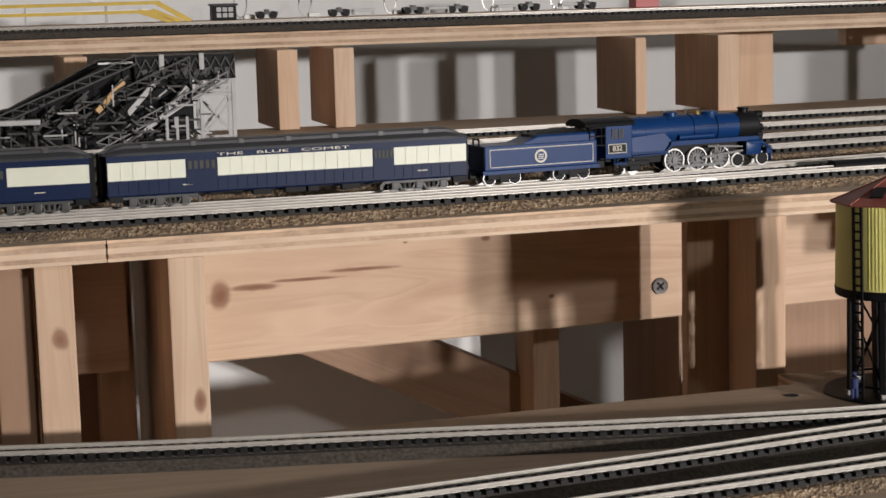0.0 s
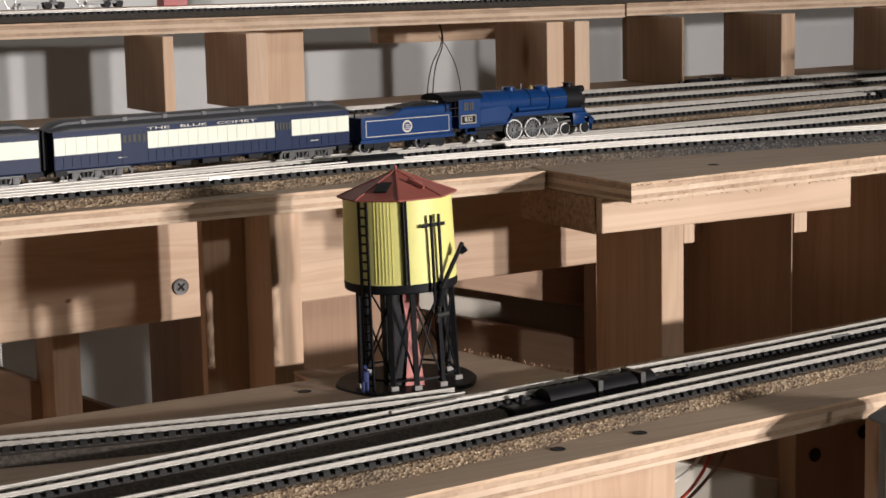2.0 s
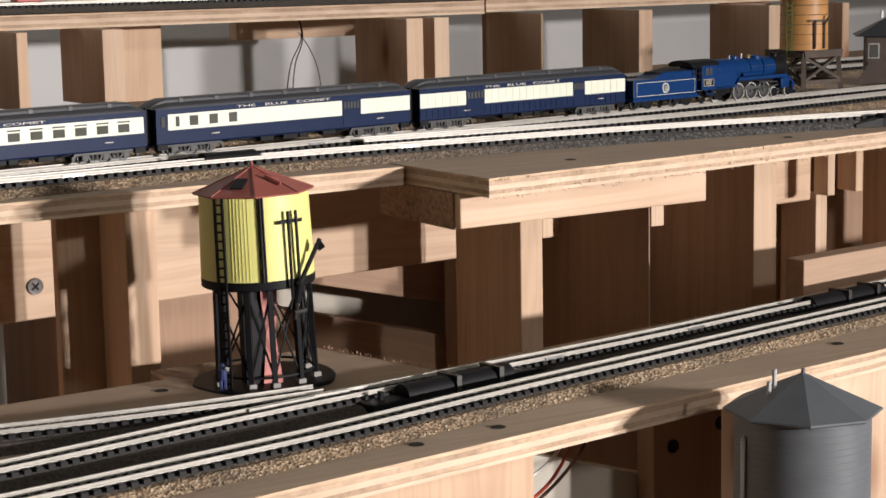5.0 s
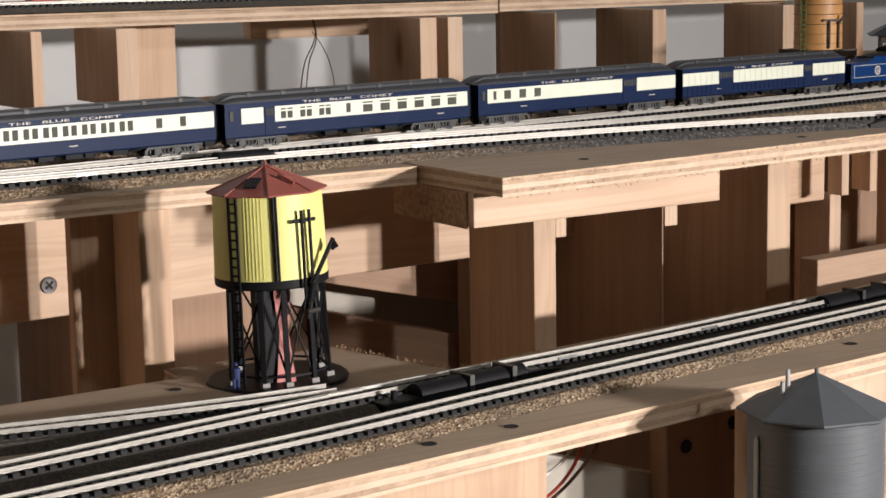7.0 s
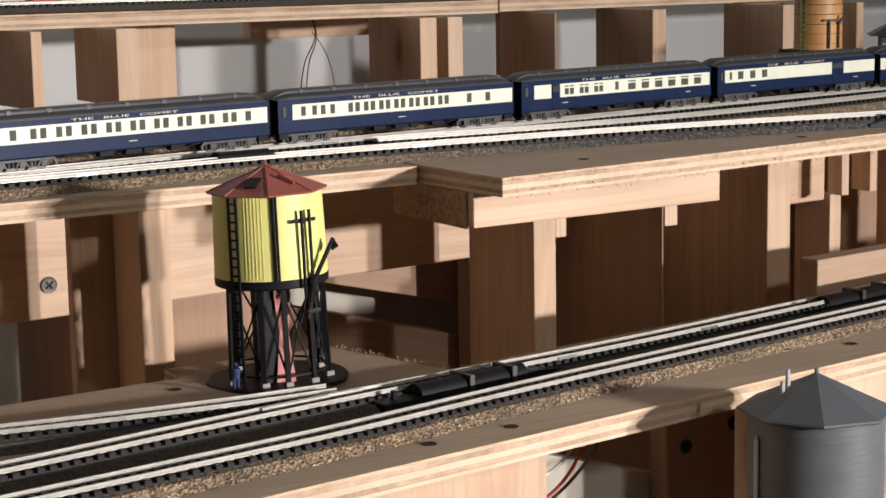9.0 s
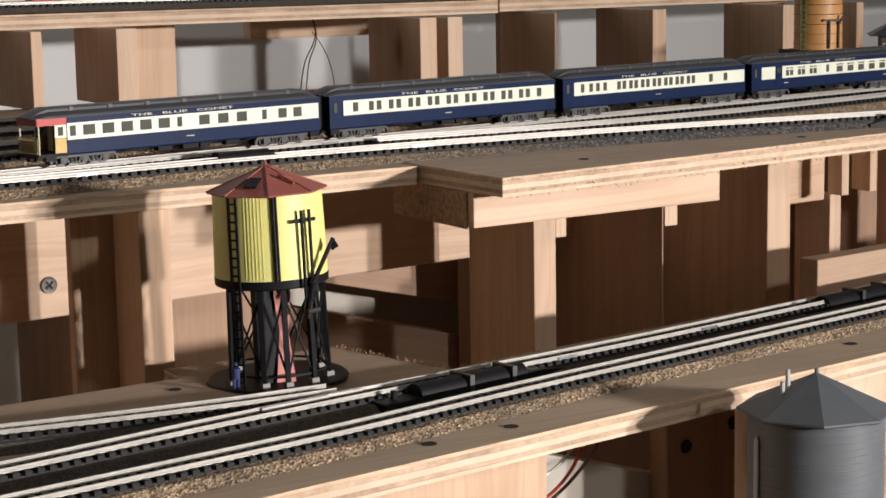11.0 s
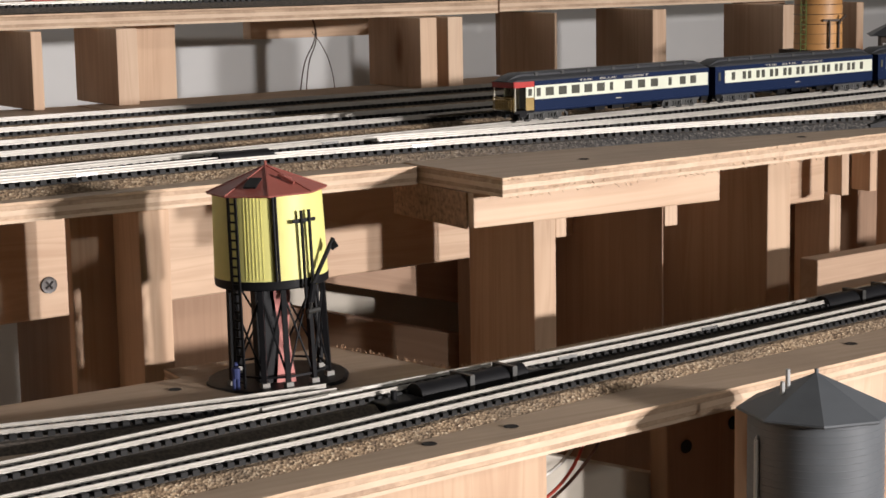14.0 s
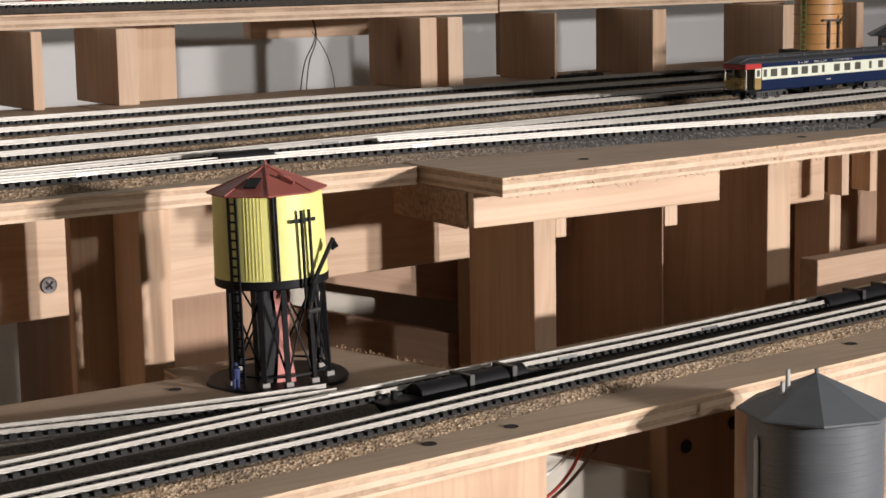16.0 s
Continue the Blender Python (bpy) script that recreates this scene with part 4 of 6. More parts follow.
        bm = bmesh.new()
        side = [(0.0800, 0.0100), (0.0965, 0.0100), (0.1010, 0.0148), (0.0975, 0.0185), (0.0800, 0.0172)]
        va = [bm.verts.new((x, y * 0.0050, z)) for x, z in side]
        vb = [bm.verts.new((x, y * (0.0080 - 0.10 * (z - 0.0100)), z)) for x, z in side]
        bm.faces.new(va), bm.faces.new(vb[::-1])
        for i in range(5):
            bm.faces.new((va[i], va[(i + 1) % 5], vb[(i + 1) % 5], vb[i]))
        part("firebox_side", bm, loco_blue, e)
    bm = bmesh.new()
    box(bm, 0.1530, 0.1560, -0.0082, 0.0082, 0.0058, 0.0085)
    for i in range(9):
        y = -0.0064 + 0.0016 * i
        beam(bm, (0.1560, y, 0.0070), (0.1590 - abs(y) * 0.25, y * 0.8, 0.0018), 0.0006, 0.0006)
    part("pilot", bm, loco_blue, e, "slatted blue pilot")
    bm = bmesh.new()
    rod(bm, (0.1518, 0, zc + 0.0048), (0.1552, 0, zc + 0.0048), 0.0018, 12)
    box(bm, 0.1508, 0.1535, -0.0012, 0.0012, zc + 0.0020, zc + 0.0040)
    part("headlight", bm, black, e, "", True)
    bm = bmesh.new()
    for z in (zc - 0.001, zc - 0.0045):
        rod(bm, (0.1515, -0.002, z), (0.1542, -0.002, z), 0.0017, 12)
    part("air_pump", bm, black, e, "", True)
    for y in (-1, 1):
        bm = bmesh.new()
        rod(bm, (0.083, y * 0.0068, zc + 0.0016), (0.1495, y * 0.0060, zc + 0.0016), 0.0002, 5)
        part("handrail", bm, silver, e)
        bm = bmesh.new()
        beam(bm, (0.1500, y * 0.006, 0.0128), (0.1570, y * 0.0062, 0.0085), 0.0004, 0.0004)
        part("pilot_brace", bm, black, e)
    # wheels
    dr = 0.0054
    drivers = []
    for x in (0.1036, 0.1160, 0.1284):
        d = new("driving_wheel", None)
        d.parent = e
        d.location = (x, 0, dr)
        for y in (-1, 1):
            bm = bmesh.new()
            for k in range(18):
                a0, a1 = 2 * math.pi * k / 18, 2 * math.pi * (k + 1) / 18
                q = []
                for rr, yy in ((dr * 0.90, -0.0009), (dr, -0.0009), (dr, 0.0009), (dr * 0.90, 0.0009)):
                    q.append([bm.verts.new((rr * math.cos(a), y * 0.0050 + yy, rr * math.sin(a))) for a in (a0, a1)])
                for i in range(4):
                    bm.faces.new((q[i][0], q[i][1], q[(i + 1) % 4][1], q[(i + 1) % 4][0]))
            bmesh.ops.remove_doubles(bm, verts=bm.verts, dist=1e-6)
            part("tyre", bm, tyre_mat, d, "bright steel tyre", True)
            bm = bmesh.new()
            rod(bm, (0, y * 0.0040, 0), (0, y * 0.0046, 0), dr * 0.9, 18)
            part("wheel_back", bm, black, d)
            bm = bmesh.new()
            for k in range(14):
                a = 2 * math.pi * k / 14
                beam(bm, (0, y * 0.0050, 0), (dr * 0.9 * math.cos(a), y * 0.0050, dr * 0.9 * math.sin(a)), 0.00045, 0.0008)
            rod(bm, (0, y * 0.0042, 0), (0, y * 0.0060, 0), 0.0012, 10)
            beam(bm, (0.0, y * 0.0051, -dr * 0.68), (0.0, y * 0.0051, -dr * 0.9), 0.0012, 0.0030)
            part("spokes", bm, steel_light, d)
        drivers.append(d)
    bm = bmesh.new()
    for y in (-0.0064, 0.0064):
        beam(bm, (-0.0135, y, 0), (0.0135, y, 0), 0.0006, 0.0012)
    srod = part("side_rod", bm, steel_light, e, "grey steel side rod")
    for y in (-1, 1):
        bm = bmesh.new()
        rod(bm, (0.1425, y * 0.0080, 0.0112), (0.1500, y * 0.0080, 0.0112), 0.0019, 12)
        part("valve_chest", bm, loco_blue, e, "", True)
        bm = bmesh.new()
        rod(bm, (0.1050, y * 0.0072, 0.0160), (0.1240, y * 0.0070, 0.0160), 0.0013, 10)
        part("air_reservoir", bm, loco_blue, e, "", True)
        bm = bmesh.new()
        rod(bm, (0.0800, y * 0.0082, 0.0088), (0.0990, y * 0.0082, 0.0092), 0.0004, 6)
        rod(bm, (0.0700, y * 0.0088, 0.0060), (0.0700, y * 0.0088, 0.0086), 0.0004, 6)
        rod(bm, (0.0760, y * 0.0088, 0.0060), (0.0760, y * 0.0088, 0.0086), 0.0004, 6)
        rod(bm, (0.0700, y * 0.0088, 0.0060), (0.0760, y * 0.0088, 0.0060), 0.0005, 6)
        part("cab_step", bm, loco_blue, e)
    bm = bmesh.new()
    for y in (-0.0072, 0.0072):
        beam(bm, (0.1175, y, 0.0058), (0.1410, y, 0.0080), 0.0007, 0.0010)
        beam(bm, (0.1210, y, 0.0110), (0.1400, y, 0.0098), 0.0006, 0.0008)
        beam(bm, (0.1245, y, 0.0075), (0.1265, y, 0.0115), 0.0006, 0.0008)
    part("valve_gear", bm, steel_dark, e, "grey valve gear")
    small = wheel_mesh("pilot_wheel", 0.0034, 0.0016, tyre_mat)
    for x in (0.1385, 0.1522):
        w = new("pilot_wheel", small)
        w.parent = e
        w.location = (x, 0, 0.0034)
        for y in (-0.0058, 0.0058):
            bm = bmesh.new()
            rod(bm, (0, y - 0.0002, 0), (0, y + 0.0002, 0), 0.0028, 14)
            part("wheel_centre", bm, black, w)
    tr = new("trailing_wheel", small)
    tr.parent, tr.location = e, (0.0815, 0, 0.0034)
    bm = bmesh.new()
    for y in (-0.0068, 0.0068):
        soft_box(bm, 0.0735, 0.0895, y - 0.0008, y + 0.0008, 0.0040, 0.0068, 0.0006)
        soft_box(bm, 0.0785, 0.0845, y - 0.0011, y + 0.0011, 0.0020, 0.0050, 0.0006)
        rod(bm, (0.0705, y, 0.0060), (0.0705, y, 0.0110), 0.0011, 8)
    part("trailing_truck", bm, black, e)
    return e, drivers, srod


def tender():
    t = thing("tender", "royal blue tender with a striped panel and coal load", "model tender")
    bm = bmesh.new()
    soft_box(bm, 0.0050, 0.0610, -0.0088, 0.0088, 0.0068, 0.0178, 0.0005)
    part("tank", bm, loco_blue, t, "blue tender tank")
    bm = bmesh.new()
    extrude_yz(bm, [(-0.0080, 0.0176), (-0.0080, 0.0205), (-0.0074, 0.0214), (0.0074, 0.0214), (0.0080, 0.0205), (0.0080, 0.0176)], 0.0230, 0.0608)
    for v in bm.verts:
        if v.co.x < 0.024 and v.co.z > 0.018:
            v.co.x += 0.009
    part("coal_bunker", bm, loco_blue, t)
    bm = bmesh.new()
    g = bmesh.ops.create_grid(bm, x_segments=26, y_segments=10, size=0.5, matrix=Matrix.Translation((0.0455, 0, 0.0212)) @ Matrix.Diagonal((0.030, 0.0138, 1, 1)))
    for v in g["verts"]:
        u, w = (v.co.x - 0.0455) / 0.015, v.co.y / 0.0069
        v.co.z += 0.0024 * max(0, 1 - u * u) * max(0, 1 - w * w) + 0.0005 * noise.noise(v.co * 700)
    ext = bmesh.ops.extrude_face_region(bm, geom=bm.faces[:])
    for v in ext["geom"]:
        if isinstance(v, bmesh.types.BMVert):
            v.co.z = 0.0190
    part("coal_load", bm, coal, t, "heap of black coal")
    bm = bmesh.new()
    box(bm, 0.0040, 0.0620, -0.0092, 0.0092, 0.0052, 0.0068)
    part("tender_frame", bm, loco_blue, t)
    bm = bmesh.new()
    y = -0.0090
    for a, b, c, d in ((0.0075, 0.0590, 0.0082, 0.0085), (0.0075, 0.0590, 0.0160, 0.0163), (0.0075, 0.0078, 0.0082, 0.0163), (0.0587, 0.0590, 0.0082, 0.0163)):
        box(bm, a, b, y, y + 0.0003, c, d)
    part("gold_stripe", bm, gold, t, "thin gold lining")
    bm = bmesh.new()
    rod(bm, (0.0325, -0.0092, 0.0122), (0.0325, -0.0086, 0.0122), 0.0030, 24)
    em = part("round_emblem", bm, gold, t, "round gold emblem", True)
    bm = bmesh.new()
    for rr, z in ((0.0021, 0.0122),):
        rod(bm, (0.0325, -0.0094, z), (0.0325, -0.0090, z), rr, 24)
    part("emblem_centre", bm, loco_blue, em)
    bm = bmesh.new()
    for k in range(3):
        box(bm, 0.0311, 0.0339, -0.0096, -0.0093, 0.0110 + 0.0009 * k, 0.0114 + 0.0009 * k)
    part("emblem_bars", bm, gold, em)
    bm = bmesh.new()
    rod(bm, (0.0050, -0.003, 0.0176), (0.0050, -0.003, 0.0205), 0.0004, 6)
    rod(bm, (0.0050, 0.003, 0.0176), (0.0050, 0.003, 0.0205), 0.0004, 6)
    rod(bm, (0.0050, -0.003, 0.0205), (0.0050, 0.003, 0.0205), 0.0004, 6)
    for yy in (-0.0086, 0.0086):
        rod(bm, (0.0046, yy, 0.0080), (0.0046, yy, 0.0170), 0.0003, 6)
    part("grab_rail", bm, black, t)
    bm = bmesh.new()
    soft_box(bm, 0.0008, 0.0040, -0.0018, 0.0018, 0.0030, 0.0060, 0.0004)
    soft_box(bm, 0.0620, 0.0680, -0.0030, 0.0030, 0.0040, 0.0075, 0.0004)
    part("coupler", bm, black, t)
    ws = wheel_mesh("wheelset", 0.0031, 0.0016, silver)
    for xc in (0.0150, 0.0495):
        bm = bmesh.new()
        for yy in (-0.0068, 0.0068):
            soft_box(bm, xc - 0.0080, xc + 0.0080, yy - 0.0008, yy + 0.0008, 0.0026, 0.0052, 0.0005)
            box(bm, xc - 0.0022, xc + 0.0022, yy - 0.0011, yy + 0.0011, 0.0014, 0.0050)
        box(bm, xc - 0.003, xc + 0.003, -0.0068, 0.0068, 0.0040, 0.0054)
        fr = part("truck", bm, black, t, "black truck with white-rimmed wheels")
        for dx in (-0.0062, 0.0062):
            w = new("wheelset", ws)
            w.parent, w.location = fr, (xc + dx, 0, 0.0031)
            for yy in (-0.0056, 0.0056):
                bm = bmesh.new()
                rod(bm, (0, yy - 0.0003, 0), (0, yy + 0.0003, 0), 0.0026, 12)
                wc = part("wheel_centre", bm, black, fr)
                wc.location = (xc + dx, 0, 0.0031)
    return t


loco, drivers, side_rod = engine()
tend = tender()
CARS = [baggage, combine, diner, coach, parlor, observation]


def motions():
    def ride_from(ob, mid, half):
        rows = []
        for i in range(33):
            t = 0.5 * i
            s = START + V * t
            a, b = on_line(s + mid - half), on_line(s + mid + half)
            m = (a + b) / 2
            h = math.atan2(b.y - a.y, b.x - a.x)
            o = m - Vector((math.cos(h), math.sin(h), 0)) * mid
            rows.append((t, pose(o.x, o.y, o.z, 0, 0, math.degrees(h))))
        walk(ob, rows)

    ride_from(tend, 0.0325, 0.017)
    ride_from(loco, 0.1160, 0.014)
    for i, c in enumerate(CARS):
        ride(c, PITCH * (i + 0.5), 0.057)
    r = 0.0054
    steps = [i / 15 for i in range(241)]
    for k, d in enumerate(drivers):
        x = 0.1036 + 0.0124 * k
        walk(d, [(t, pose(x, 0, r, 0, math.degrees(V * t / r), 0)) for t in steps])
    walk(side_rod, [(t, pose(0.1160 - 0.0030 * math.sin(V * t / r), 0, r - 0.0030 * math.cos(V * t / r))) for t in steps])


# ---- yellow water tower ----
def water_tower():
    cx, cy = 0.3415 * K, 0.7405 * K
    w = thing("water_tower", "yellow model water tank on a black lattice stand", "model water tower", at=(cx, cy, L))
    lean = Matrix.Rotation(radians(1.4), 4, Vector((-0.38, -0.93, 0)))
    w.matrix_world = Matrix.Translation((cx + 0.0012, cy - 0.0005, L)) @ lean @ Matrix.Diagonal((K, K, K, 1))

    def at(deg, r, z):
        return (r * math.cos(radians(deg)), r * math.sin(radians(deg)), z)

    bm = bmesh.new()
    lathe(bm, [(0.0251, 0.0480), (0.0241, 0.0850)], 48)
    tank = part("tank", bm, yellow, w, "yellow staved tank", True)
    for k in range(6):
        a = -140 + 3.6 * k
        bm = bmesh.new()
        beam(bm, at(a, 0.02500, 0.049), at(a, 0.02402, 0.0845), 0.0004, 0.0004)
        part("stave", bm, yellow, tank)
    bm = bmesh.new()
    lathe(bm, [(0.0264, 0.0846), (0.0266, 0.0853), (0.0006, 0.0957)], 8, a0=radians(22))
    roof = part("roof", bm, red_roof, w, "faceted oxide red roof")
    for k in range(8):
        bm = bmesh.new()
        beam(bm, at(22 + 45 * k, 0.0266, 0.0854), (0, 0, 0.0960), 0.0007, 0.0005)
        part("roof_rib", bm, red_roof, roof)
    bm = bmesh.new()
    rod(bm, (0, 0, 0.0945), (0, 0, 0.0978), 0.0006, 8)
    part("finial", bm, red_roof, roof)
    bm = bmesh.new()
    box(bm, -0.0042, 0.0042, -0.0028, 0.0028, -0.0002, 0.0006)
    p = at(-135.5, 0.0165, 0.0)
    bmesh.ops.transform(bm, matrix=Matrix.Translation((p[0], p[1], 0.0898)) @ Vector((math.cos(radians(-135.5)) * 0.37, math.sin(radians(-135.5)) * 0.37, 0.93)).to_track_quat("Z", "X").to_matrix().to_4x4(), verts=bm.verts)
    part("roof_hatch", bm, black, roof, "dark open roof hatch")
    bm = bmesh.new()
    beam(bm, at(-88, 0.012, 0.0925), at(-76, 0.019, 0.0892), 0.0012, 0.0012)
    beam(bm, at(-82, 0.014, 0.0918), at(-70, 0.016, 0.0905), 0.0009, 0.0009)
    part("roof_bracket", bm, red_roof, roof)
    # ladder
    lad = part("ladder", bmesh.new(), black, w, "black ladder")
    for da in (-4.2, 4.2):
        bm = bmesh.new()
        beam(bm, at(-150 + da, 0.0272, 0.0010), at(-150 + da, 0.0264, 0.0848), 0.0010, 0.0010)
        part("stringer", bm, black, lad)
    for k in range(21):
        z = 0.004 + 0.0039 * k
        bm = bmesh.new()
        beam(bm, at(-154, 0.0271 - z * 0.010, z), at(-146, 0.0271 - z * 0.010, z), 0.0008, 0.0008)
        part("rung", bm, black, lad)
    # pipes on the tank
    for a in (-109.5, -107.0):
        bm = bmesh.new()
        rod(bm, at(a, 0.0262, 0.0482), at(a, 0.0252, 0.0848), 0.0006, 6)
        part("seam_strip", bm, black, w)
    for a in (-83, -74):
        bm = bmesh.new()
        rod(bm, at(a, 0.0275, 0.0400), at(a, 0.0268, 0.0780), 0.0007, 8)
        part("riser_pipe", bm, black, w)
    bm = bmesh.new()
    beam(bm, at(-92, 0.0268, 0.0735), at(-66, 0.0268, 0.0735), 0.0004, 0.0016)
    part("pipe_clamp", bm, black, w)
    bm = bmesh.new()
    rod(bm, at(-76, 0.0280, 0.0455), at(-52, 0.0310, 0.0640), 0.0010, 10)
    rod(bm, at(-54, 0.0300, 0.0600), at(-52, 0.0325, 0.0618), 0.0016, 10)
    rod(bm, at(-78, 0.0270, 0.0380), at(-76, 0.0285, 0.0460), 0.0018, 10)
    part("spout", bm, black, w, "black tilting spout")
    bm = bmesh.new()
    rod(bm, at(-80, 0.0262, 0.0305), at(-78, 0.0274, 0.0375), 0.0006, 6)
    rod(bm, at(-66, 0.0262, 0.0335), at(-82, 0.0268, 0.0335), 0.0012, 8)
    part("valve", bm, steel_dark, w)
    # stand
    bm = bmesh.new()
    lathe(bm, [(0.0245, 0.0440), (0.0252, 0.0446), (0.0253, 0.0480), (0.0250, 0.0482)], 40)
    part("deck_ring", bm, black, w, "black ring under the tank", True)
    legs = [-170, -128, -103, -72, -38, 8, 60, 110]
    for a in legs:
        bm = bmesh.new()
        beam(bm, at(a, 0.0236, 0.0012), at(a, 0.0226, 0.0445), 0.0022, 0.0022)
        leg = part("leg", bm, black, w, "black timber leg")
        bm = bmesh.new()
        soft_box(bm, -0.0018, 0.0018, -0.0018, 0.0018, 0.0, 0.0022, 0.0003)
        bmesh.ops.translate(bm, verts=bm.verts, vec=at(a, 0.0237, 0.0012))
        part("footing", bm, plain("concrete_footing", (0.26, 0.25, 0.23), 0.8) if a == legs[0] else bpy.data.materials["concrete_footing"], leg, "grey footing block")
    for a, b in zip(legs, legs[1:] + [legs[0] + 360]):
        for p, q in (((a, 0.0050), (b, 0.0420)), ((b, 0.0050), (a, 0.0420))):
            bm = bmesh.new()
            rod(bm, at(p[0], 0.0234, p[1]), at(q[0], 0.0226, q[1]), 0.0005, 6)
            part("cross_brace", bm, black, w)
        bm = bmesh.new()
        beam(bm, at(a, 0.0235, 0.0055), at(b, 0.0235, 0.0055), 0.0009, 0.0009)
        part("sill_beam", bm, black, w)
    bm = bmesh.new()
    for a in (-150, -130, 62):
        beam(bm, at(a, 0.011, 0.0012), at(a, 0.011, 0.0445), 0.0050, 0.0050)
    part("inner_leg", bm, black, w)
    bm = bmesh.new()
    v = []
    for z, wd in ((0.0012, 0.0042), (0.016, 0.0026), (0.0235, 0.0019), (0.031, 0.0028), (0.040, 0.0036), (0.0442, 0.0036)):
        v.append([bm.verts.new((sx * wd, sy * wd, z)) for sx, sy in ((-1, -1), (1, -1), (1, 1), (-1, 1))])
    for p, q in zip(v, v[1:]):
        for i in range(4):
            bm.faces.new((p[i], p[(i + 1) % 4], q[(i + 1) % 4], q[i]))
    bm.faces.new(v[0][::-1]), bm.faces.new(v[-1])
    bmesh.ops.transform(bm, matrix=Matrix.Translation(at(-93, 0.011, 0)) @ Matrix.Rotation(radians(-25), 4, "Z"), verts=bm.verts)
    part("riser_casing", bm, pink, w, "pink tapered riser casing")
    bm = bmesh.new()
    ring = []
    for i in range(40):
        a = 2 * math.pi * i / 40
        r = 0.0328 + 0.0018 * noise.noise(Vector((math.cos(a) * 2, math.sin(a) * 2, 0.3)))
        ring.append((r * math.cos(a), r * math.sin(a)))
    lo = [bm.verts.new((x, y, 0.0001)) for x, y in ring]
    hi = [bm.verts.new((x * 0.95, y * 0.95, 0.0013)) for x, y in ring]
    bm.faces.new(hi), bm.faces.new(lo[::-1])
    for i in range(40):
        bm.faces.new((lo[i], lo[(i + 1) % 40], hi[(i + 1) % 40], hi[i]))
    part("base_plate", bm, black, w, "uneven black base")
    return w


water_tower()


def figurine():
    """A tiny painted figure, kept as one plain shape."""
    bm = bmesh.new()
    for dx in (-0.0009, 0.0009):
        rod(bm, (dx, 0, 0), (dx, 0, 0.0050), 0.0008, 8)
    rod(bm, (0, 0, 0.0046), (0, 0, 0.0088), 0.0016, 10, 0.0018)
    bmesh.ops.create_icosphere(bm, subdivisions=1, radius=0.0011, matrix=Matrix.Translation((0, 0, 0.0104)))
    ob = solid("figurine", bm, navy_fig, "tiny navy figurine at the foot of the ladder", "figurine")
    ob.location = (0.3160 * K, 0.7245 * K, L + 0.0012)


figurine()


# ---- grey silo ----
def silo():
    s = thing("silo", "plain grey plastic model silo with a faceted roof", "model silo", at=(0.4955 * K, 0.5565 * K, -0.1702))
    s.scale = (1.07 * K, 1.07 * K, K)
    bm = bmesh.new()
    lathe(bm, [(0.0256, 0.0), (0.0256, 0.1080)], 56)
    part("wall", bm, silo_mat, s, "grey ribbed wall", True)
    for k in range(28):
        bm = bmesh.new()
        lathe(bm, [(0.02555, 0.0302 + 0.0028 * k), (0.02575, 0.0306 + 0.0028 * k), (0.02555, 0.0310 + 0.0028 * k)], 40)
        part("hoop", bm, silo_mat, s, "", True)
    bm = bmesh.new()
    lathe(bm, [(0.0290, 0.1075), (0.0300, 0.1083), (0.0296, 0.1090), (0.0008, 0.1230), (0.0004, 0.1232)], 8, a0=radians(-126))
    roof = part("roof", bm, silo_mat, s, "faceted grey roof")
    bm = bmesh.new()
    rod(bm, (0, 0, 0.1222), (0, 0, 0.1248), 0.0008, 8)
    part("finial", bm, silo_mat, roof)
    for x, y, h in ((-0.0105, 0.004, 0.0075), (-0.0140, 0.003, 0.0045)):
        bm = bmesh.new()
        z = 0.1090 + 0.0141 * (1 - math.hypot(x, y) / 0.0296)
        rod(bm, (x, y, z - 0.001), (x, y, z + h), 0.0009, 8)
        part("vent_pipe", bm, grey_lattice, roof)
    bm = bmesh.new()
    px, py = -0.0262, 0.0030
    rod(bm, (px, py, 0.0), (px, py, 0.0985), 0.0010, 10)
    rod(bm, (px, py, 0.0985), (px + 0.002, py + 0.0005, 0.1005), 0.0010, 10)
    part("downpipe", bm, grey_lattice, s, "pale grey downpipe", True)


silo()
slab([(-0.5, 0.20), (1.1, 0.40), (1.1, 0.560), (-0.5, 0.31)], -0.1703, PLY, "low plywood shelf in front of the layout")


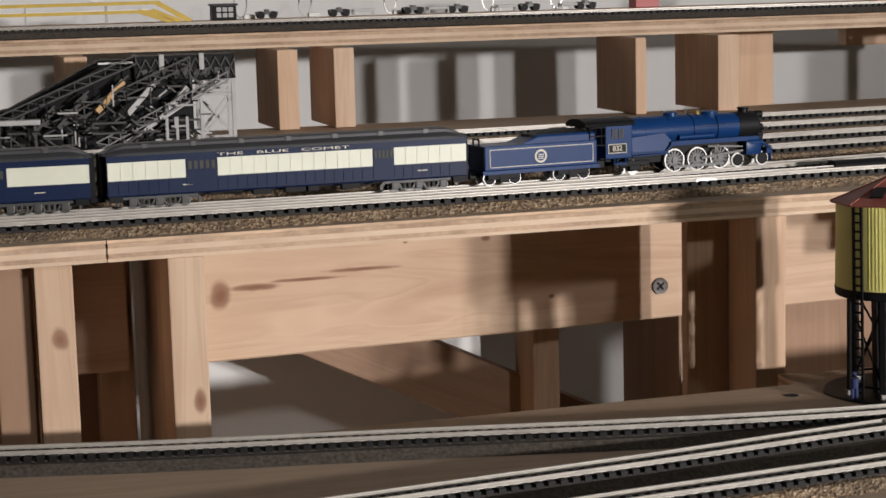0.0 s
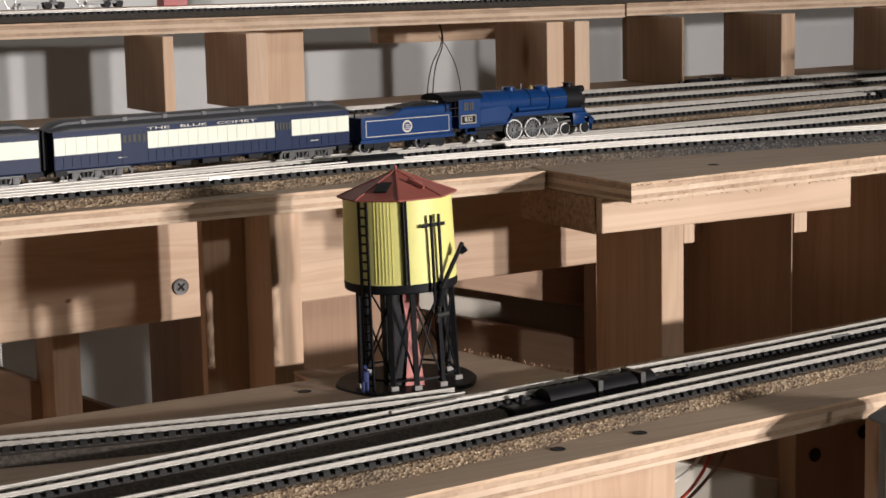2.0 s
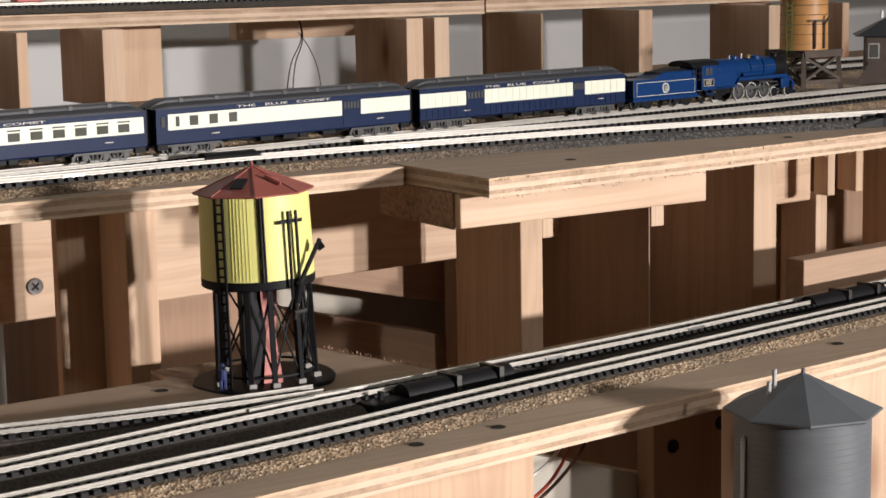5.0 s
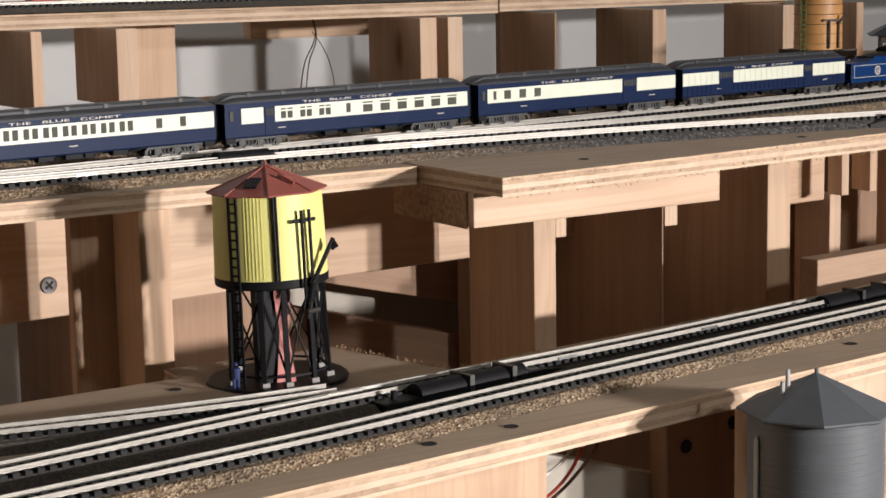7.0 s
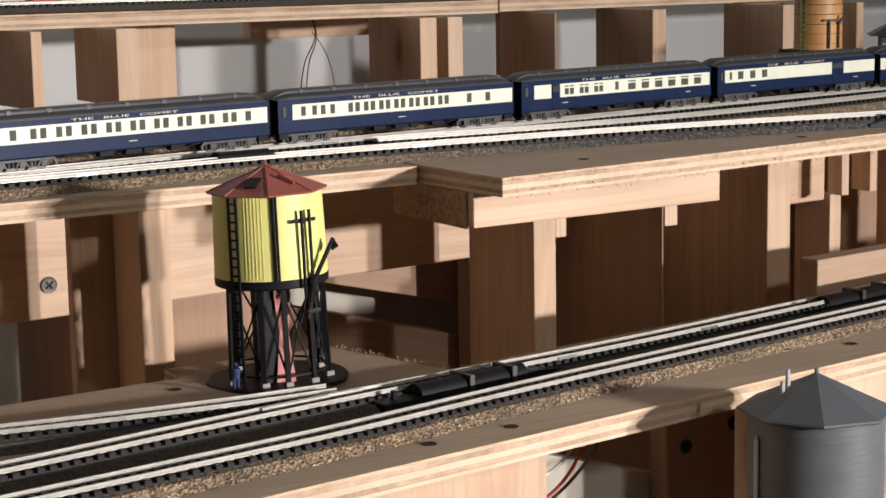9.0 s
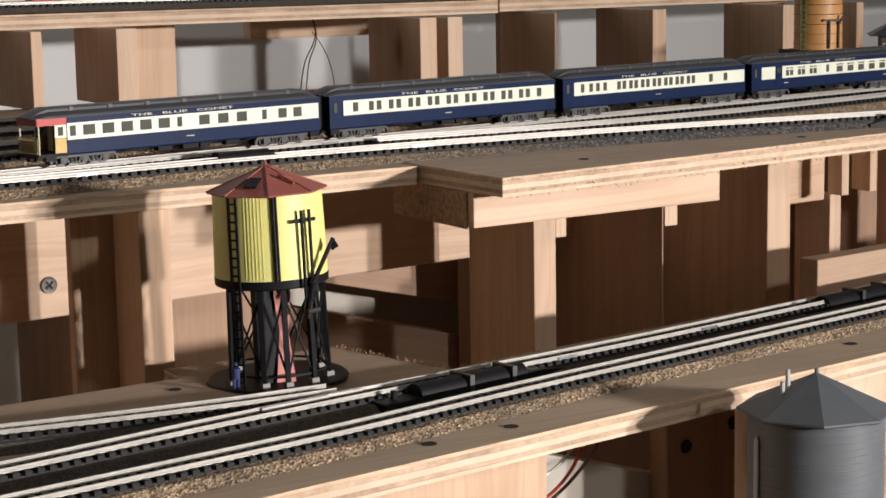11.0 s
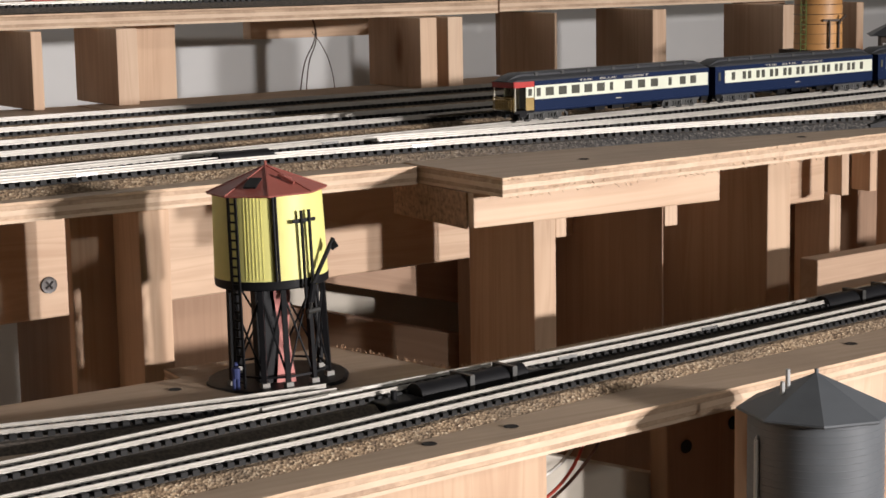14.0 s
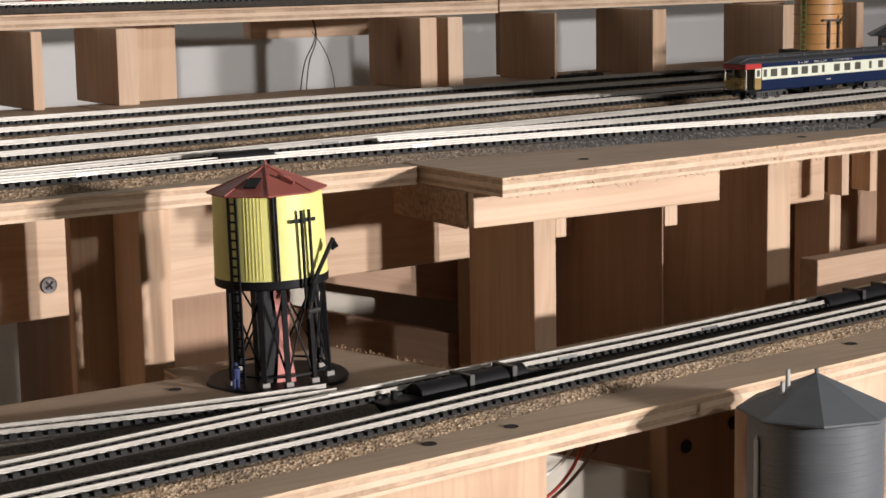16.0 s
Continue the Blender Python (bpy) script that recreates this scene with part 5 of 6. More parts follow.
# ---- orange water tower at the far end ----
def trestle_tower():
    w = thing("water_tank", "orange brown model tank on a dark timber trestle", "model water tower", at=(0.8965, 1.0105, 0.0005, 0, 0, 4))
    h0, h1, zt = 0.0186, 0.0168, 0.0262
    corners = ((-1, -1), (1, -1), (1, 1), (-1, 1))
    for sx, sy in corners:
        bm = bmesh.new()
        beam(bm, (sx * h0, sy * h0, 0.0), (sx * h1, sy * h1, zt), 0.0034, 0.0034)
        part("leg", bm, dark_wood, w)
    for p, q in zip(corners, corners[1:] + corners[:1]):
        for a, b, z0, z1 in ((p, q, 0.008, 0.0250), (q, p, 0.008, 0.0250)):
            bm = bmesh.new()
            beam(bm, (a[0] * h0, a[1] * h0, z0), (b[0] * h1, b[1] * h1, z1), 0.0012, 0.0020)
            part("cross_brace", bm, dark_wood, w)
        bm = bmesh.new()
        beam(bm, (p[0] * h0, p[1] * h0, 0.0075), (q[0] * h0, q[1] * h0, 0.0075), 0.0016, 0.0026)
        part("rail", bm, dark_wood, w)
        bm = bmesh.new()
        beam(bm, (p[0] * 0.0185, p[1] * 0.0185, zt + 0.0002), (q[0] * 0.0185, q[1] * 0.0185, zt + 0.0002), 0.0026, 0.0034)
        part("cap_beam", bm, dark_wood, w)
    for k in range(9):
        bm = bmesh.new()
        y = -0.0178 + 0.0044 * k
        soft_box(bm, -0.0192, 0.0192, y - 0.0020, y + 0.0020, zt + 0.0018, zt + 0.0034, 0.0003)
        part("plank", bm, dark_wood, w)
    z0 = zt + 0.0034
    bm = bmesh.new()
    lathe(bm, [(0.0170, z0), (0.0167, 0.0660)], 40)
    tank = part("tank", bm, orange, w, "orange brown tank", True)
    for k in range(5):
        bm = bmesh.new()
        lathe(bm, [(0.0168, z0 + 0.0040 + 0.0068 * k), (0.0171, z0 + 0.0042 + 0.0068 * k), (0.0168, z0 + 0.0045 + 0.0068 * k)], 40)
        part("hoop", bm, dark_wood, tank, "", True)
    bm = bmesh.new()
    lathe(bm, [(0.0208, 0.0655), (0.0210, 0.0662), (0.0006, 0.0765)], 10)
    part("roof", bm, roof_mat, w, "dark faceted roof")
    across, near = Vector((0.72, -0.69, 0)), Vector((-0.69, -0.72, 0))

    def at(u, v, z):
        return across * u + near * v + Vector((0, 0, z))

    lad = part("ladder", bmesh.new(), green_trim, w, "yellow green ladder")
    for du in (-0.0018, 0.0018):
        bm = bmesh.new()
        beam(bm, at(-0.0105 + du, 0.0190, 0.0), at(-0.0105 + du, 0.0150, 0.0640), 0.0006, 0.0006)
        part("stringer", bm, green_trim, lad)
    for k in range(18):
        bm = bmesh.new()
        z = 0.003 + 0.0034 * k
        beam(bm, at(-0.0123, 0.0190 - z * 0.0625, z), at(-0.0087, 0.0190 - z * 0.0625, z), 0.0005, 0.0005)
        part("rung", bm, green_trim, lad)
    for u, v in ((0.0075, 0.0168), (0.0140, 0.0118)):
        bm = bmesh.new()
        rod(bm, at(u, v, z0 + 0.001), at(u, v, z0 + 0.0205), 0.0007, 8)
        part("riser_pipe", bm, dark_wood, w)
    bm = bmesh.new()
    beam(bm, at(0.0030, 0.0178, z0 + 0.0205), at(0.0150, 0.0125, z0 + 0.0205), 0.0008, 0.0016)
    rod(bm, at(0.0140, 0.0125, z0 + 0.0190), at(0.0185, 0.0130, z0 + 0.0240), 0.0010, 8)
    part("spout", bm, dark_wood, w)


trestle_tower()


def signal_house():
    h = thing("signal_house", "small dark brown model signal house", "model building", at=(1.0030, 1.0295, 0.0005, 0, 0, -40))
    bm = bmesh.new()
    soft_box(bm, -0.022, 0.022, -0.018, 0.018, 0.0, 0.036, 0.0004)
    part("wall", bm, dark_wood, h, "dark brown boarded wall")
    bm = bmesh.new()
    a = [bm.verts.new(p) for p in ((-0.030, -0.026, 0.0355), (0.030, -0.026, 0.0355), (0.030, 0.026, 0.0355), (-0.030, 0.026, 0.0355))]
    t = [bm.verts.new(p) for p in ((-0.004, 0, 0.050), (0.004, 0, 0.050))]
    for f in ((a[0], a[1], t[1], t[0]), (a[1], a[2], t[1]), (a[2], a[3], t[0], t[1]), (a[3], a[0], t[0]), (a[3], a[2], a[1], a[0])):
        bm.faces.new(f)
    part("roof", bm, roof_mat, h, "dark hipped roof")
    bm = bmesh.new()
    rod(bm, (-0.010, 0, 0.044), (-0.010, 0, 0.0535), 0.0012, 8)
    part("chimney", bm, white_paint, h)
    for x in (-0.0165, 0.000, 0.0155):
        bm = bmesh.new()
        box(bm, x - 0.004, x + 0.004, -0.0184, -0.0176, 0.0190, 0.0300)
        wn = part("window", bm, grey_lattice, h)
        bm = bmesh.new()
        box(bm, x - 0.0032, x + 0.0032, -0.0187, -0.0180, 0.0197, 0.0293)
        part("pane", bm, window_mat, wn)
    bm = bmesh.new()
    for k in range(6):
        box(bm, -0.029 + 0.0016 * k, -0.0274 + 0.0016 * k, -0.024, -0.0185, 0.0, 0.0025 + 0.0028 * k)
    part("stair", bm, dark_wood, h)


signal_house()


# ---- switch machines ----
def switch_machine(x, y, z, turn, length, flat=1.0):
    s = thing("switch_machine", "black plastic switch machine beside the rails", "switch machine", "switch machines", at=(x, y, z, 0, 0, turn))
    s.scale = (1, min(1, flat + 0.25), flat)
    k = length / 0.1
    bm = bmesh.new()
    arc = [(0.0050 * math.cos(math.pi * i / 8), 0.0040 + 0.0042 * math.sin(math.pi * i / 8)) for i in range(9)]
    extrude_yz(bm, [(0.0055, 0.0)] + arc + [(-0.0055, 0.0)], -0.034 * k, 0.020 * k)
    part("housing", bm, black, s, "rounded black housing", True)
    bm = bmesh.new()
    extrude_yz(bm, [(0.0050, 0.0), (0.0045, 0.0055), (-0.0045, 0.0055), (-0.0050, 0.0)], 0.020 * k, 0.048 * k)
    for v in bm.verts:
        if v.co.x > 0.04 * k:
            v.co.z *= 0.35
            v.co.y *= 0.5
    part("tapered_end", bm, black, s)
    bm = bmesh.new()
    soft_box(bm, -0.052 * k, -0.034 * k, -0.0060, 0.0060, 0.0, 0.0038, 0.0008)
    part("lever_plate", bm, black, s)
    for x in (-0.010 * k, 0.012 * k) if flat == 1 else ():
        bm = bmesh.new()
        box(bm, x - 0.0012, x + 0.0012, -0.0062, 0.0062, 0.0, 0.0086)
        part("strap", bm, steel_dark, s)
    bm = bmesh.new()
    rod(bm, (-0.044 * k, 0, 0.0036), (-0.044 * k, 0, 0.0070), 0.0013, 10)
    part("lever_knob", bm, black, s)


switch_machine(0.4050 * K, 0.6665 * K, L + 0.0006, 10, 0.102)
switch_machine(0.6750 * K, 0.7200 * K, L + 0.0006, 10, 0.102)
switch_machine(0.3640, 0.8110, 0.0046, 6, 0.052, 0.62)
switch_machine(0.7560, 0.7735, 0.0006, 172, 0.060, 0.9)
switch_machine(0.8200, 1.1890, 0.0006, 10, 0.080)
switch_machine(0.8450, 0.9990, 0.0006, 10, 0.080)


# ---- turnout rails, joiners ----
def bar(name, pts, w, h, material, label, category):
    bm = bmesh.new()
    for a, b in zip(pts, pts[1:]):
        beam(bm, a, b, w, h)
    return solid(name, bm, material, label, category, "track fittings")


for x in (0.278, 0.294, 0.311):
    z = L + RAIL * K - 0.0008
    bar("guard_rail", [(x, M_LINE(x) + 0.0032 + (x - 0.278) * 0.1, z), (x + 0.030, M_LINE(x + 0.030) + 0.0030, z)], 0.0009, 0.0014, rail_mat, "short pale guard rail in the turnout", "guard rail")
for fy, x, z in ((M_LINE, 0.504, L - 0.0005), (M_LINE, 0.418, L - 0.0005), (A_LINE, 0.448, 0), (A_LINE, 0.27, 0), (C_LINE, 0.42, 0)):
    bar("rail_joiner", [(x, fy(x) - 0.0054, z + 0.0063), (x + 0.010, fy(x + 0.010) - 0.0054, z + 0.0063)], 0.0009, 0.0014, silver, "bright metal rail joiner", "rail joiner")


# ---- screws, holes ----
screw_dark, nt, b = mat("blackened_steel")
b.inputs["Base Color"].default_value = (0.09, 0.08, 0.075, 1)
b.inputs["Roughness"].default_value = 0.5


def screw(x, y, z, r, upright=False):
    s = thing("wood_screw", "dark cross-head wood screw sunk in pine", "screw", "screws", at=(x, y, z, 0 if upright else 90, 0, 0 if upright else 3))
    bm = bmesh.new()
    lathe(bm, [(r * 1.02, -0.0004), (r, 0.0006), (r * 0.72, 0.0003), (r * 0.55, 0.0004)], 20)
    h = part("head", bm, screw_dark, s, "", True)
    for a in (40, 130):
        bm = bmesh.new()
        c, d = math.cos(radians(a)) * r * 0.6, math.sin(radians(a)) * r * 0.6
        beam(bm, (-c, -d, 0.0005), (c, d, 0.0005), 0.0009, 0.0005)
        part("slot", bm, hole_mat, h)


screw(0.2803, 0.8637, -0.0548, 0.0040)


# a shallow disc on the surface; the hole's inner shade is its colour
def bore(x, y, z, r, upright, label="dark screw hole in the wood"):
    bm = bmesh.new()
    lathe(bm, [(r * 1.15, 0.0002), (r, 0.0004), (r * 0.8, 0.0003)], 18)
    ob = solid("screw_hole", bm, hole_mat, label, "screw hole", "screw holes", smooth=True)
    ob.matrix_world = pose(x, y, z, 0 if upright else 90, 0, 0)


for x, y in ((0.2958, 0.7447), (0.3423, 0.6027), (0.3825, 0.6077), (0.60, 0.650)):
    bore(K * x, K * y, L, 0.0025, True)
for x, y in ((0.5120, 0.7440), (0.6640, 0.7600)):
    bore(x, y, 0.0003, 0.0024, True)
bore(0.5187, 0.6715, -0.1283, 0.0029, False, "bored hole in a reddish board")
bore(0.5467, 0.6715, -0.1210, 0.0029, False, "bored hole in a reddish board")


# ---- wires ----
def wire(pts, r, material, label):
    c = bpy.data.curves.new("wire", "CURVE")
    c.dimensions, c.bevel_depth, c.bevel_resolution = "3D", r, 2
    s = c.splines.new("BEZIER")
    s.bezier_points.add(len(pts) - 1)
    for b, p in zip(s.bezier_points, pts):
        b.co, b.handle_left_type, b.handle_right_type = p, "AUTO", "AUTO"
    c.materials.append(material)
    tagged(new("wire", c), label, "wire", "loose wires")


wire([(0.690, 1.400, 0.053), (0.691, 1.396, 0.038), (0.675, 1.385, 0.014), (0.664, 1.375, -0.02)], 0.0005, wire_brown, "thin brown wire hanging from the upper shelf")
wire([(0.691, 1.400, 0.053), (0.692, 1.396, 0.036), (0.679, 1.385, 0.014), (0.670, 1.375, -0.02)], 0.0005, wire_brown, "thin brown wire hanging from the upper shelf")
wire([(0.690, 1.400, 0.040), (0.696, 1.394, 0.028), (0.697, 1.380, 0.010), (0.697, 1.372, -0.02)], 0.0004, wire_brown, "thin brown wire hanging from the upper shelf")
wire([(0.3746, 0.5809, -0.1018), (0.3977, 0.5920, -0.0972), (0.4181, 0.6105, -0.0888), (0.4394, 0.6475, -0.0814)], 0.0007, wire_white, "pale wire slung under the lower deck")
wire([(0.3700, 0.5809, -0.1138), (0.3977, 0.5920, -0.1055), (0.4209, 0.6105, -0.0925), (0.4440, 0.6475, -0.0814)], 0.0007, wire_red, "red wire slung under the lower deck")
wire([(0.3700, 0.5827, -0.1184), (0.4070, 0.5966, -0.1055), (0.4347, 0.6151, -0.0925), (0.4625, 0.6475, -0.0814)], 0.0007, wire_brown, "brown wire slung under the lower deck")
wire([(0.5041, 0.5920, -0.0888), (0.5550, 0.6105, -0.0833), (0.6105, 0.6475, -0.0870)], 0.0007, wire_white, "pale wire slung under the lower deck")
wire([(0.4995, 0.5920, -0.1129), (0.5550, 0.6105, -0.1073), (0.6105, 0.6475, -0.1110)], 0.0009, wire_red, "red wire slung under the lower deck")


# ---- coal plant behind the train ----
lattice_mid = plain("mid_grey_lattice_plastic", (0.20, 0.20, 0.198), 0.5)
tan_plastic = plain("tan_chute_plastic", (0.55, 0.36, 0.17), 0.5)


def coal_plant():
    c = thing("coal_plant", "sprawling black and grey model coal breaker", "model building", at=(0, 1.150, 0.0005))
    rng = random.Random(4)
    # lattice tower
    for sx in (0.0850, 0.1045):
        for sy in (-0.012, 0.012):
            bm = bmesh.new()
            beam(bm, (sx, sy, 0.0), (sx, sy, 0.0405), 0.0022, 0.0022)
            part("tower_post", bm, grey_lattice, c, "light grey lattice post")
    for sy in (-0.012, 0.012):
        for a, b in (((0.0850, 0.006), (0.1045, 0.030)), ((0.1045, 0.006), (0.0850, 0.030)), ((0.0850, 0.0325), (0.1045, 0.0385)), ((0.1045, 0.0325), (0.0850, 0.0385))):
            bm = bmesh.new()
            beam(bm, (a[0], sy, a[1]), (b[0], sy, b[1]), 0.0010, 0.0014)
            part("tower_brace", bm, grey_lattice, c)
        for z in (0.0040, 0.0315, 0.0395):
            bm = bmesh.new()
            beam(bm, (0.0835, sy, z), (0.1060, sy, z), 0.0012, 0.0016)
            part("tower_girt", bm, grey_lattice, c)
    # head house and gallery
    bm = bmesh.new()
    soft_box(bm, 0.0450, 0.1060, -0.014, 0.014, 0.0410, 0.0560, 0.0005)
    part("head_house", bm, black, c, "black head house")
    for k in range(9):
        bm = bmesh.new()
        x = 0.050 + 0.0062 * k
        box(bm, x, x + 0.0030, -0.0146, -0.0138, 0.0440, 0.0480)
        part("louvre", bm, truck_mat, c)
    for x in (0.0600, 0.0840):
        bm = bmesh.new()
        soft_box(bm, x, x + 0.003, -0.016, -0.013, 0.0470, 0.0570, 0.0004)
        part("hoist_head", bm, grey_lattice, c)
    bm = bmesh.new()
    beam(bm, (0.0950, -0.010, 0.040), (0.0350, -0.016, 0.004), 0.010, 0.0016)
    part("inclined_belt", bm, truck_mat, c, "grey inclined conveyor belt")
    for dy in (-0.0050, 0.0050):
        bm = bmesh.new()
        beam(bm, (0.0960, -0.013 + dy, 0.0405), (0.0360, -0.019 + dy, 0.0045), 0.0009, 0.0022)
        part("belt_rail", bm, grey_lattice, c)
    for k in range(7):
        f = k / 6
        x, z = 0.0950 - 0.060 * f, 0.040 - 0.036 * f
        bm = bmesh.new()
        beam(bm, (x, -0.019, z), (x, -0.019, z + 0.006), 0.0008, 0.0008)
        part("belt_stanchion", bm, grey_lattice, c)
    # main breaker body under a long slanting roof
    for y0, y1, lift in ((0.004, 0.022, 0.0), (-0.010, 0.0035, -0.004)):
        bm = bmesh.new()
        prof = [(-0.075, 0.0), (0.080, 0.0), (0.080, 0.053 + lift), (0.026, 0.054 + lift), (-0.030, 0.026 + lift), (-0.052, 0.022 + lift), (-0.075, 0.010)]
        a = [bm.verts.new((x, y0, z)) for x, z in prof]
        q = [bm.verts.new((x, y1, z)) for x, z in prof]
        bm.faces.new(a), bm.faces.new(q[::-1])
        for i in range(len(prof)):
            bm.faces.new((a[i], a[(i + 1) % len(prof)], q[(i + 1) % len(prof)], q[i]))
        part("breaker_body", bm, black, c, "black slant-roofed breaker body")
    bm = bmesh.new()
    beam(bm, (0.024, -0.012, 0.0525), (0.050, -0.012, 0.0525), 0.0012, 0.0012)
    part("ridge_strip", bm, white_paint, c)
    # chutes
    for x, z, m, ln in ((0.038, 0.041, tan_plastic, 0.017), (0.058, 0.041, grey_lattice, 0.019), (0.076, 0.036, grey_lattice, 0.018), (0.016, 0.033, truck_mat, 0.018), (-0.004, 0.026, truck_mat, 0.016)):
        bm = bmesh.new()
        beam(bm, (x, -0.014, z), (x - ln, -0.024, z - ln), 0.0048, 0.0016)
        ch = part("chute", bm, m, c, "sloping chute")
        for s in (-0.0026, 0.0026):
            bm = bmesh.new()
            beam(bm, (x, -0.015 + s, z + 0.0012), (x - ln, -0.025 + s, z - ln + 0.0012), 0.0006, 0.0022)
            part("chute_side", bm, m, ch)
    for x in (0.030, 0.050, 0.070):
        for z in (0.012, 0.018):
            bm = bmesh.new()
            beam(bm, (x - 0.012, -0.030, z), (x + 0.012, -0.030, z), 0.0010, 0.0012)
            part("walkway_rail", bm, truck_mat, c)
    for x, y in ((0.062, -0.004), (0.074, -0.004), (0.068, -0.004)):
        bm = bmesh.new()
        beam(bm, (x, -0.030, 0.0), (x, -0.030, 0.020), 0.0016, 0.0016)
        part("trestle_post", bm, grey_lattice, c)
    # lattice galleries
    for x0, z0, x1, z1, y in ((0.100, 0.0405, 0.020, 0.0010, -0.026), (0.078, 0.0500, -0.010, 0.0120, -0.022), (0.046, 0.0520, -0.055, 0.0110, -0.020)):
        n = 11
        for lift in (0.0, 0.0052):
            bm = bmesh.new()
            beam(bm, (x0, y, z0 + lift), (x1, y, z1 + lift), 0.0008, 0.0009)
            part("gallery_chord", bm, lattice_mid if x0 == 0.100 else truck_mat, c, "grey lattice gallery")
        for k in range(n):
            fa, fb = k / n, (k + 1) / n
            bm = bmesh.new()
            xa, za, xb, zb = x0 + (x1 - x0) * fa, z0 + (z1 - z0) * fa, x0 + (x1 - x0) * fb, z0 + (z1 - z0) * fb
            beam(bm, (xa, y, za), (xb, y, zb + 0.0052), 0.0005, 0.0006)
            beam(bm, (xa, y, za), (xa, y, za + 0.0052), 0.0005, 0.0006)
            part("gallery_web", bm, lattice_mid if x0 == 0.100 else truck_mat, c)
    for k in range(10):
        x = 0.046 + 0.006 * k
        bm = bmesh.new()
        beam(bm, (x, -0.0152, 0.0420), (x + 0.006, -0.0152, 0.0545), 0.0005, 0.0007)
        beam(bm, (x + 0.006, -0.0152, 0.0420), (x, -0.0152, 0.0545), 0.0005, 0.0007)
        part("head_lattice", bm, truck_mat, c)
    # pipework, rails and clutter
    for k in range(210):
        x = rng.uniform(-0.060, 0.085)
        top = 0.047 - 0.036 * max(0.0, min(1.0, (0.060 - x) / 0.11))
        z = rng.uniform(0.002, max(0.006, top))
        ln = rng.uniform(0.004, 0.014)
        a = rng.choice((0, 0, 90, 38, -40))
        bm = bmesh.new()
        y = rng.uniform(-0.032, -0.013)
        beam(bm, (x, y, z), (x + ln * math.cos(radians(a)), y, z + ln * math.sin(radians(a))), 0.0008, 0.0010)
        part("pipe", bm, rng.choice((black, black, truck_mat, truck_mat, grey_lattice, steel_dark)), c)
    bm = bmesh.new()
    soft_box(bm, -0.060, -0.012, -0.034, -0.024, 0.0190, 0.0220, 0.0005)
    part("loading_table", bm, grey_lattice, c, "pale grey loading table")
    for x in (-0.058, -0.036, -0.015):
        bm = bmesh.new()
        beam(bm, (x, -0.029, 0.0), (x, -0.029, 0.0192), 0.0016, 0.0016)
        part("table_leg", bm, truck_mat, c)


coal_plant()


# ---- things on the upper shelf ----
UZ = 0.0728
bm = bmesh.new()
soft_box(bm, -0.70, 0.79, 1.3085, 1.3435, 0.0646, 0.0727, 0.0004)
solid("riser_strip", bm, wood_x, "narrow pine strip along the upper shelf", "board", "timber supports")


def yellow_bridge():
    g = thing("girder_bridge", "mustard yellow model girder with sloped end legs", "model girder", at=(0, 1.322, UZ))
    for dy in (-0.006, 0.006):
        for z in (0.0075, 0.0135):
            bm = bmesh.new()
            beam(bm, (-0.30, dy, z), (0.075, dy, z), 0.0018, 0.0022)
            part("chord", bm, mustard, g, "mustard yellow chord")
        for a, b in (((0.075, 0.0135), (0.098, 0.0)), ((0.062, 0.0080), (0.085, 0.0)), ((0.072, 0.0080), (0.091, 0.0))):
            bm = bmesh.new()
            beam(bm, (a[0], dy, a[1]), (b[0], dy, b[1]), 0.0016, 0.0030)
            part("end_leg", bm, mustard, g)
        for k in range(7):
            x = -0.29 + 0.055 * k
            bm = bmesh.new()
            beam(bm, (x, dy, 0.0), (x, dy, 0.0140), 0.0012, 0.0012)
            part("stanchion", bm, grey_lattice, g)
    bm = bmesh.new()
    soft_box(bm, -0.30, 0.070, -0.0050, 0.0050, 0.0085, 0.0095, 0.0002)
    part("walkway", bm, white_paint, g, "pale walkway strip")
    bm = bmesh.new()
    soft_box(bm, 0.028, 0.038, -0.007, -0.003, 0.0150, 0.0185, 0.0006)
    part("lamp_box", bm, white_paint, g)


yellow_bridge()


def small_car(x, dark):
    s = thing("wheel_truck" if dark else "flat_frame", "tiny dark spare wheel truck on the shelf" if dark else "tiny pale open frame on the shelf", "model part", "spare parts on the shelf", at=(x, 1.3225, UZ))
    m = truck_mat if dark else grey_lattice
    for dy in (-0.004, 0.004):
        bm = bmesh.new()
        soft_box(bm, -0.0075, 0.0075, dy - 0.0007, dy + 0.0007, 0.0030, 0.0050, 0.0003)
        part("side_frame", bm, m, s)
        for dx in (-0.0045, 0.0045) if dark else (-0.0070, 0.0070):
            bm = bmesh.new()
            if dark:
                rod(bm, (dx, dy - 0.0008, 0.0027), (dx, dy + 0.0008, 0.0027), 0.0027, 12)
                part("wheel", bm, black, s)
            else:
                beam(bm, (dx, dy, 0.0), (dx, dy, 0.0035), 0.0011, 0.0011)
                part("foot", bm, m, s)
    bm = bmesh.new()
    soft_box(bm, -0.0016, 0.0016, -0.0040, 0.0040, 0.0034, 0.0066 if dark else 0.0046, 0.0004)
    part("bolster", bm, m, s)


for i, px in enumerate((0.152, 0.204, 0.2215, 0.258, 0.2765, 0.291, 0.328, 0.345, 0.376, 0.388)):
    small_car(px, i in (0, 1, 3, 5, 7, 9))


